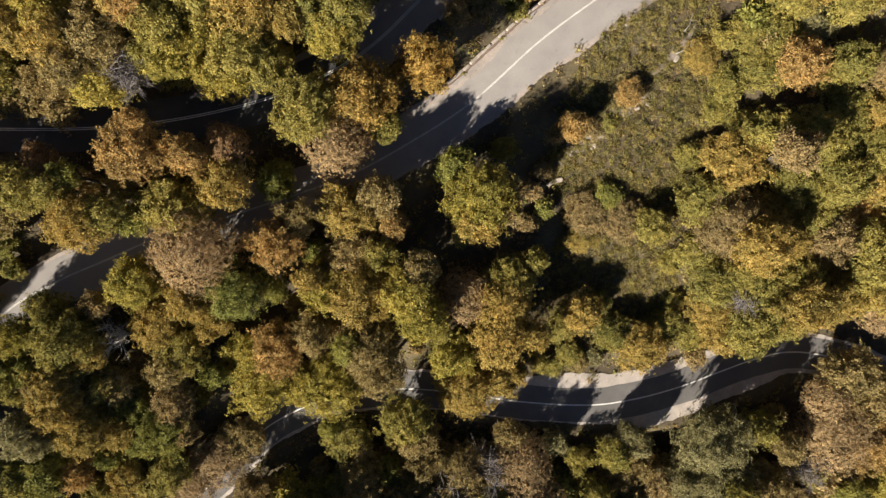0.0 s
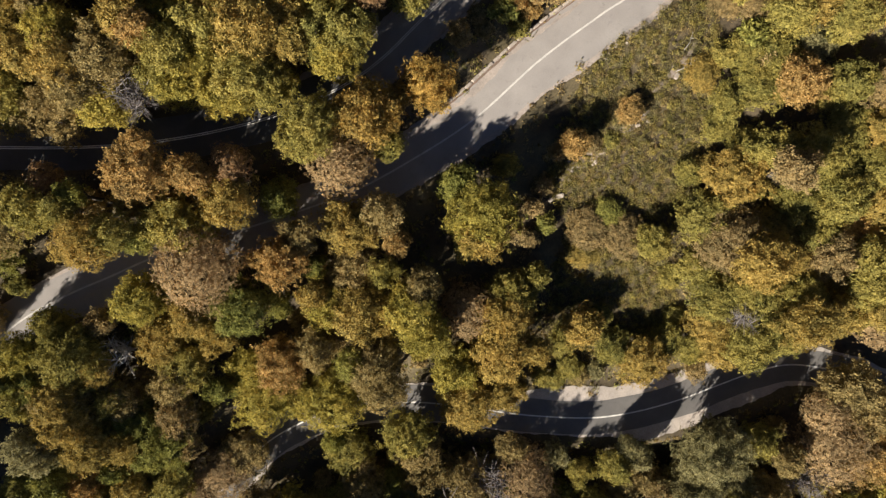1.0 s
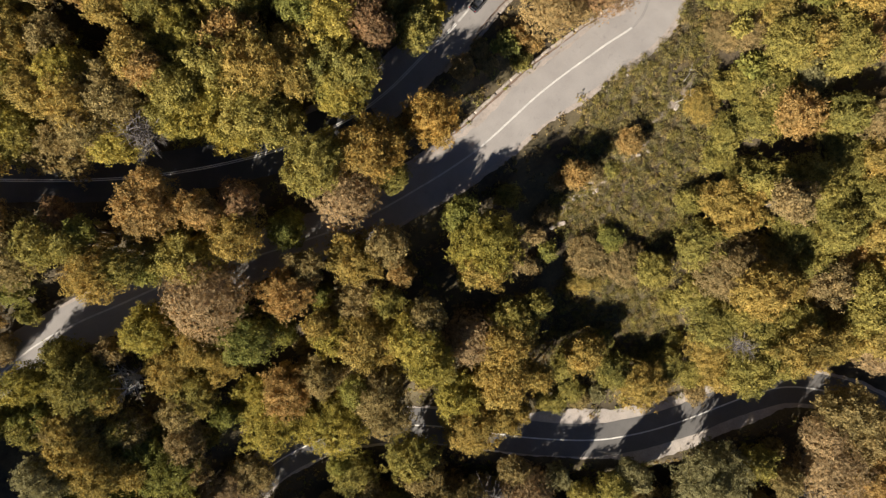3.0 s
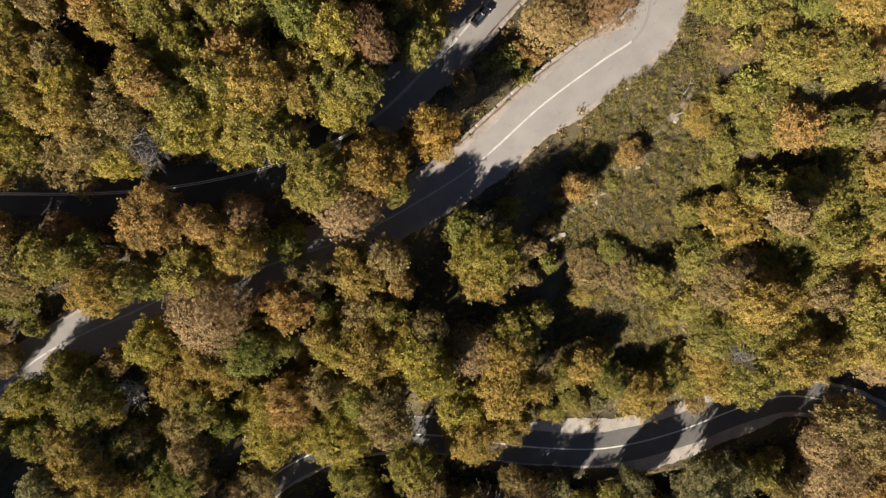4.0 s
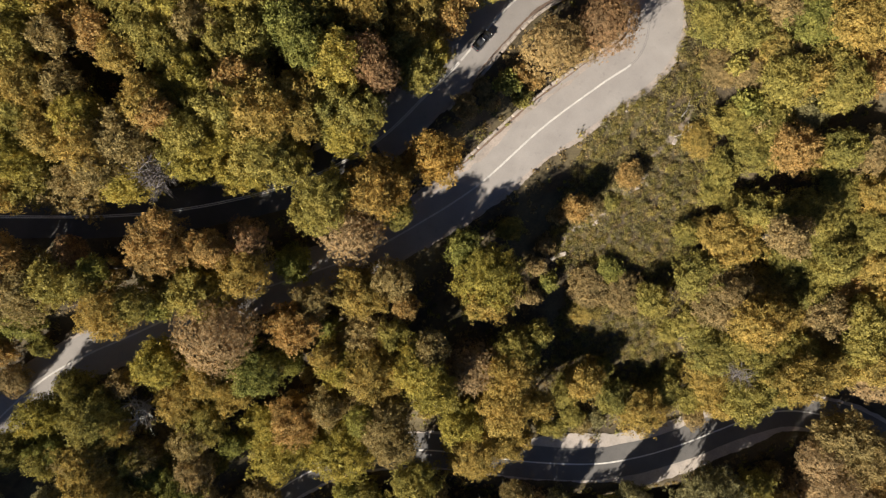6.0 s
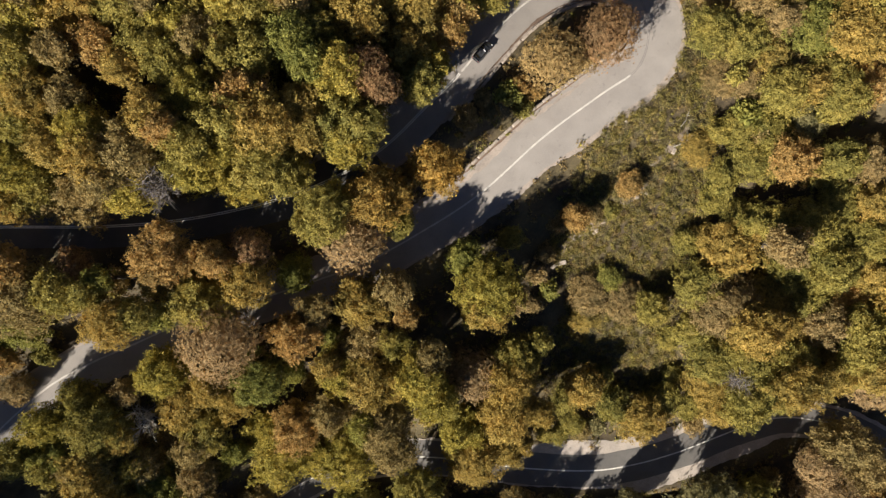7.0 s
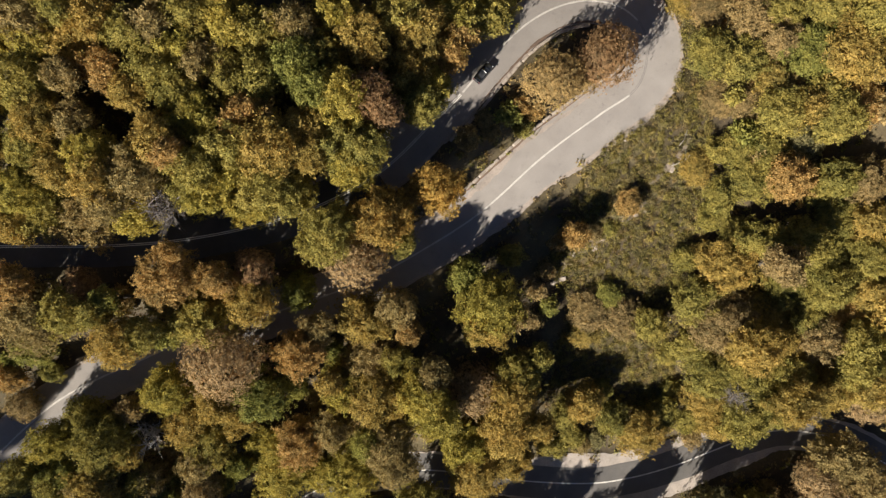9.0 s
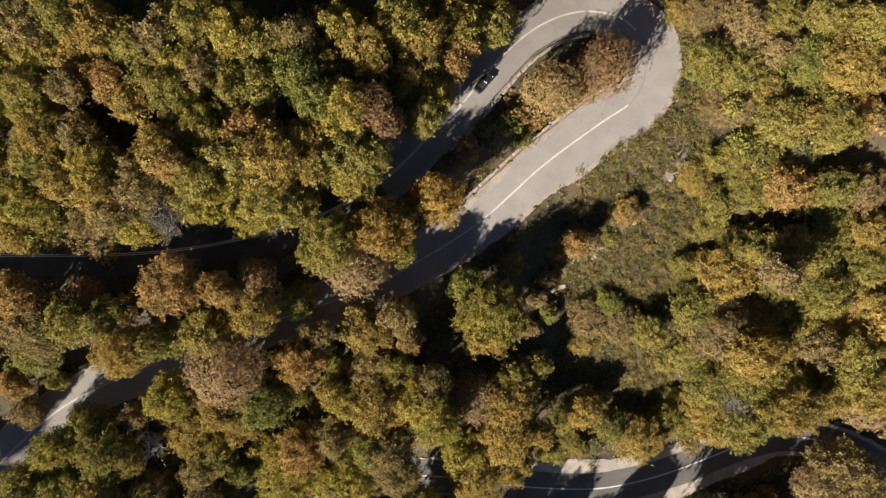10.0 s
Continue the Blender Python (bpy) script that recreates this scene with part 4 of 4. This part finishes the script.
def low_wall(name, line, start, stop, offset, label):
    """A low parapet of long stone blocks along a road's edge, from one arc length to another; a few are sunk or broken off."""
    wall = tagged(new(name), label, "stone wall", kind="structure")
    d = np.concatenate([[0], np.cumsum(np.linalg.norm(np.diff(line[:, :2], axis=0), axis=1))])
    s = sides(line)
    at = start
    while at < stop:
        k = rng.randrange(len(BLOCKS))
        i = min(int(np.searchsorted(d, at)), len(line) - 1)
        away = offset if isinstance(offset, float) else offset[i]
        x, y = line[i, :2] + s[i] * (away + rng.uniform(-0.05, 0.05))
        sunk = rng.random() < 0.14
        ob = new("stone", BLOCKS[k])
        ob.parent = wall
        ob.matrix_basis = pose(x, y, line[i, 2] + rng.uniform(0.1, 0.16) - (0.17 if sunk else 0), rng.uniform(-2, 2), rng.uniform(-2, 2), math.degrees(math.atan2(-s[i][0], s[i][1])) + rng.uniform(-2, 2) * (4 if sunk else 1))
        at += (1.15 + 0.16 * k) * 0.97 + (rng.uniform(0.1, 0.5) if sunk else 0.03)


def arc_at(line, x):
    """The arc length at which the line first passes x."""
    d = np.concatenate([[0], np.cumsum(np.linalg.norm(np.diff(line[:, :2], axis=0), axis=1))])
    return float(d[int(np.argmin(np.abs(line[:, 0] - x)))])


low_wall("wall_upper", UPPER, arc_at(UPPER, -2), arc_at(UPPER, 26), -4.75, "low pale stone wall along the road's edge")
low_wall("wall_middle", MIDDLE, arc_at(MIDDLE, 33.5), arc_at(MIDDLE, 3), -0.5 - NARROW[len(UPPER) - 1:], "low broken pale stone wall along the road's edge")


def boulder(x, y, lx, ly, lz, turn, seed, label):
    ob = tagged(new("boulder", stone_mesh(seed, lx, ly, lz)), label, "boulder", "pale rocks on the open slope")
    ob.matrix_basis = pose(x, y, ground_at(x, y) + lz * 0.3, 8, -6, turn)


boulder(23.9, 0.8, 2.0, 0.9, 0.7, 15, 31, "large pale limestone boulder on the slope")
boulder(22.4, 0.1, 1.2, 0.7, 0.5, 40, 32, "pale limestone boulder on the slope")
boulder(44.9, 22.9, 1.3, 0.8, 0.7, 60, 33, "pale limestone rock beside a dark hollow")
boulder(38.2, 14.0, 0.9, 0.6, 0.5, 20, 34, "small pale limestone rock on the slope")
boulder(36.8, 13.2, 0.7, 0.5, 0.4, 70, 35, "small pale limestone rock on the slope")
boulder(33.0, 11.0, 1.6, 0.7, 0.5, 35, 36, "long pale limestone slab on the slope")
boulder(30.8, 7.6, 0.8, 0.4, 0.4, 35, 37, "small pale limestone rock on the slope")
boulder(46.4, 25.0, 1.8, 0.4, 0.4, 50, 38, "narrow pale limestone slab on the slope")


def soil(name, line, wide, seed, label):
    """A strip of bare stony soil laid on the slope along a line, with ragged edges, two fingers proud of the ground."""
    gen = np.random.default_rng(seed)
    p = spline([(x, y, 0) for x, y in line], 0.4)
    s, n = sides(p), len(p)
    half = wide * np.sin(np.linspace(0.15, math.pi - 0.15, n)) * (0.75 + 0.5 * np.convolve(gen.random(n), np.ones(3) / 3, "same"))
    rows = [p[:, :2] + s * (half * k)[:, None] + gen.normal(0, 0.1, (n, 2)) for k in (1, 0.5, 0, -0.5, -1)]
    verts = np.concatenate([np.column_stack([r, height(r[:, 0], r[:, 1], 0.22) + lift]) for r, lift in zip(rows, (-0.03, 0.07, 0.1, 0.07, -0.03))])
    k = np.arange(n - 1)
    faces = np.concatenate([np.stack([k + n * i, k + n * (i + 1), k + 1 + n * (i + 1), k + 1 + n * i], 1) for i in range(4)])
    me = mesh_from(name, verts, faces, SOIL)
    me.polygons.foreach_set("use_smooth", [True] * len(me.polygons))
    tagged(new(name, me), label, "bare soil", kind="structure")


SOIL = speckled("stony_soil", (0.15, 0.118, 0.092), (0.29, 0.238, 0.195), 2.2)
TRACK = [(22.0, 0.6), (25.0, 4.2), (28.6, 7.6), (32.4, 10.6), (36.8, 13.4), (40.6, 16.8)]
soil("soil_track", TRACK, 1.5, 5, "strip of bare stony soil across the scrub")
soil("soil_upper", [(40.5, 20.0), (43.5, 22.6), (46.5, 26.0), (48.2, 29.0)], 0.9, 6, "bare stony soil beside a hollow in the scrub")
for k in range(22):
    i = rng.uniform(0, len(TRACK) - 1.01)
    (x0, y0), (x1, y1) = TRACK[int(i)], TRACK[int(i) + 1]
    size = rng.uniform(0.25, 0.8)
    boulder(x0 + (x1 - x0) * (i % 1) + rng.uniform(-1.6, 1.6), y0 + (y1 - y0) * (i % 1) + rng.uniform(-1.6, 1.6), size, size * 0.7, size * 0.6, rng.uniform(0, 180), 80 + k, "small pale limestone rock on bare soil")


def fallen_branch(x, y, length, turn, seed):
    ob = new("fallen_branch", limb_mesh(seed, length, 0.07, 5, "fallen_branch"))
    ob.data.materials.append(PALE_WOOD)
    tagged(ob, "bleached fallen branch lying on the scrub", "branch", "fallen branches")
    ob.matrix_basis = pose(x, y, ground_at(x, y) + 0.75, 0, 0, turn) @ Matrix.Rotation(radians(84), 4, "Y")


fallen_branch(44.6, 23.6, 5.0, 38, 91)
fallen_branch(45.8, 27.4, 3.2, 48, 92)


# ---- the car ----
def plain(name, colour, rough, metal=0.0, coat=0.0):
    m, nt, bsdf = material(name)
    var = ramp(nt, noise_at(nt, 3.0, 3.0), [(0.3, tuple(c * 0.9 for c in colour)), (0.7, tuple(min(1, c * 1.1) for c in colour))])
    nt.links.new(var, bsdf.inputs["Base Color"])
    bsdf.inputs["Roughness"].default_value, bsdf.inputs["Metallic"].default_value = rough, metal
    bsdf.inputs["Coat Weight"].default_value = coat
    return m


PAINTWORK = plain("charcoal_car_paint", (0.085, 0.086, 0.09), 0.35, 0.5, 0.8)
GLASS_DARK = plain("dark_tinted_glass", (0.012, 0.013, 0.015), 0.05)
RUBBER = plain("rubber", (0.02, 0.02, 0.02), 0.8)
ALLOY = plain("alloy", (0.5, 0.5, 0.52), 0.3, 1.0)
LAMP_WHITE = plain("headlamp_glass", (0.7, 0.7, 0.7), 0.1, 0.0, 1.0)
LAMP_RED = plain("tail_lamp_red", (0.35, 0.02, 0.02), 0.15, 0.0, 1.0)


def loft(rows, mat, name):
    """A closed shell through cross-sections: rows of x, half width at foot, half width at top, foot height, top height."""
    verts, faces = [], []
    for x, wl, wh, zl, zh in rows:
        zm = zl + 0.65 * (zh - zl)
        verts += [(x, -wl, zl), (x, -wl * 1.02, zm), (x, -wh, zh - 0.03), (x, -wh * 0.7, zh), (x, wh * 0.7, zh), (x, wh, zh - 0.03), (x, wl * 1.02, zm), (x, wl, zl)]
    n = 8
    for i in range(len(rows) - 1):
        faces += [(i * n + k, i * n + (k + 1) % n, (i + 1) * n + (k + 1) % n, (i + 1) * n + k) for k in range(n)]
    faces += [tuple(range(n)), tuple(reversed(range((len(rows) - 1) * n, len(rows) * n)))]
    me = mesh_from(name, verts, faces, mat)
    me.polygons.foreach_set("use_smooth", [True] * len(me.polygons))
    return me


def slab(name, mat, x, y, z, lx, ly, lz, bevel=0.02):
    bm = bmesh.new()
    bmesh.ops.create_cube(bm, size=1, matrix=Matrix.Translation((x, y, z)) @ Matrix.Diagonal((lx, ly, lz, 1)))
    bmesh.ops.bevel(bm, geom=bm.edges[:], offset=bevel, segments=2, affect="EDGES")
    me = bpy.data.meshes.new(name)
    bm.to_mesh(me)
    bm.free()
    me.materials.append(mat)
    return me


def car(x, y, z, turn):
    ob = tagged(new("car"), "small charcoal grey hatchback car on the road", "car")
    ob.matrix_basis = pose(x, y, z, 0, 0, turn)
    body = piece("body", loft([(-2.1, 0.70, 0.62, 0.42, 0.82), (-2.0, 0.84, 0.76, 0.28, 0.95), (-1.2, 0.88, 0.80, 0.24, 0.96), (0.3, 0.89, 0.80, 0.24, 0.95), (1.0, 0.88, 0.78, 0.24, 0.92),
                               (1.75, 0.85, 0.70, 0.26, 0.80), (2.05, 0.76, 0.60, 0.30, 0.68), (2.14, 0.62, 0.50, 0.38, 0.58)], PAINTWORK, "body"), None, ob, Matrix())
    piece("cabin_glass", loft([(-1.95, 0.70, 0.60, 0.9, 0.96), (-1.55, 0.74, 0.58, 0.9, 1.38), (-0.2, 0.76, 0.60, 0.9, 1.43), (0.35, 0.75, 0.58, 0.9, 1.38), (1.15, 0.70, 0.62, 0.86, 0.92)], GLASS_DARK, "cabin_glass"), None, ob, Matrix(), "dark tinted windows")
    piece("roof", loft([(-1.62, 0.58, 0.54, 1.36, 1.42), (-0.9, 0.61, 0.57, 1.40, 1.47), (-0.2, 0.61, 0.57, 1.40, 1.475), (0.22, 0.58, 0.54, 1.37, 1.43)], PAINTWORK, "roof"), None, ob, Matrix())
    for sy in (-1, 1):
        piece("headlight", slab("headlight", LAMP_WHITE, 1.97, 0.56 * sy, 0.66, 0.26, 0.26, 0.12), None, ob, Matrix(), "clear headlight")
        piece("tail_light", slab("tail_light", LAMP_RED, -2.03, 0.62 * sy, 0.82, 0.12, 0.22, 0.2), None, ob, Matrix(), "red tail light")
        piece("mirror", slab("mirror", PAINTWORK, 0.72, 0.98 * sy, 0.98, 0.14, 0.2, 0.13), None, ob, Matrix())
        for sx in (-1.27, 1.3):
            verts, faces = [], []
            tube(verts, faces, [(0, -0.1, 0), (0, -0.085, 0), (0, 0.085, 0), (0, 0.1, 0)], [0.27, 0.31, 0.31, 0.27], 20)
            wheel = piece("wheel", mesh_from("wheel", verts, faces, RUBBER), None, ob, pose(sx, 0.8 * sy, 0.31), "black rubber tyre")
            verts, faces = [], []
            tube(verts, faces, [(0, -0.06, 0), (0, 0.06, 0)], [0.2, 0.2], 16)
            faces += [tuple(range(16)), tuple(range(31, 15, -1))]
            piece("rim", mesh_from("rim", verts, faces, ALLOY), None, wheel, pose(0, 0.05 * sy, 0), "silver alloy rim")
    piece("rear_bumper", slab("rear_bumper", PAINTWORK, -2.08, 0, 0.45, 0.16, 1.5, 0.24, 0.05), None, ob, Matrix())
    return ob


def car_on_road():
    i = int(np.hypot(UPPER[:, 0] - 6.4, UPPER[:, 1] - 40.6).argmin())
    d = UPPER[i + 3] - UPPER[i - 3]
    s = sides(UPPER)[i]
    car(UPPER[i, 0] - s[0] * 0.7, UPPER[i, 1] - s[1] * 0.7, UPPER[i, 2], math.degrees(math.atan2(d[1], d[0])))


car_on_road()


# ---- rubble along the outside of the bend ----
def rubble():
    line = np.vstack([UPPER[-24:], MIDDLE[1:60]])
    out = sides(line)
    for k in range(16):
        i = rng.randrange(len(line))
        x, y = line[i, :2] + out[i] * (WIDE[len(UPPER) - 24 + i] + rng.uniform(0.5, 1.8))
        ob = tagged(new("rock", rng.choice(RUBBLE)), "pale limestone rock on the verge of the bend", "rock", "rubble along the bend")
        ob.matrix_basis = pose(x, y, ground_at(x, y) + 0.05, rng.uniform(-20, 20), rng.uniform(-20, 20), rng.uniform(0, 360))


RUBBLE = [stone_mesh(70 + s, 0.2 + 0.09 * s, 0.18 + 0.06 * s, 0.2 + 0.03 * s) for s in range(5)]
rubble()
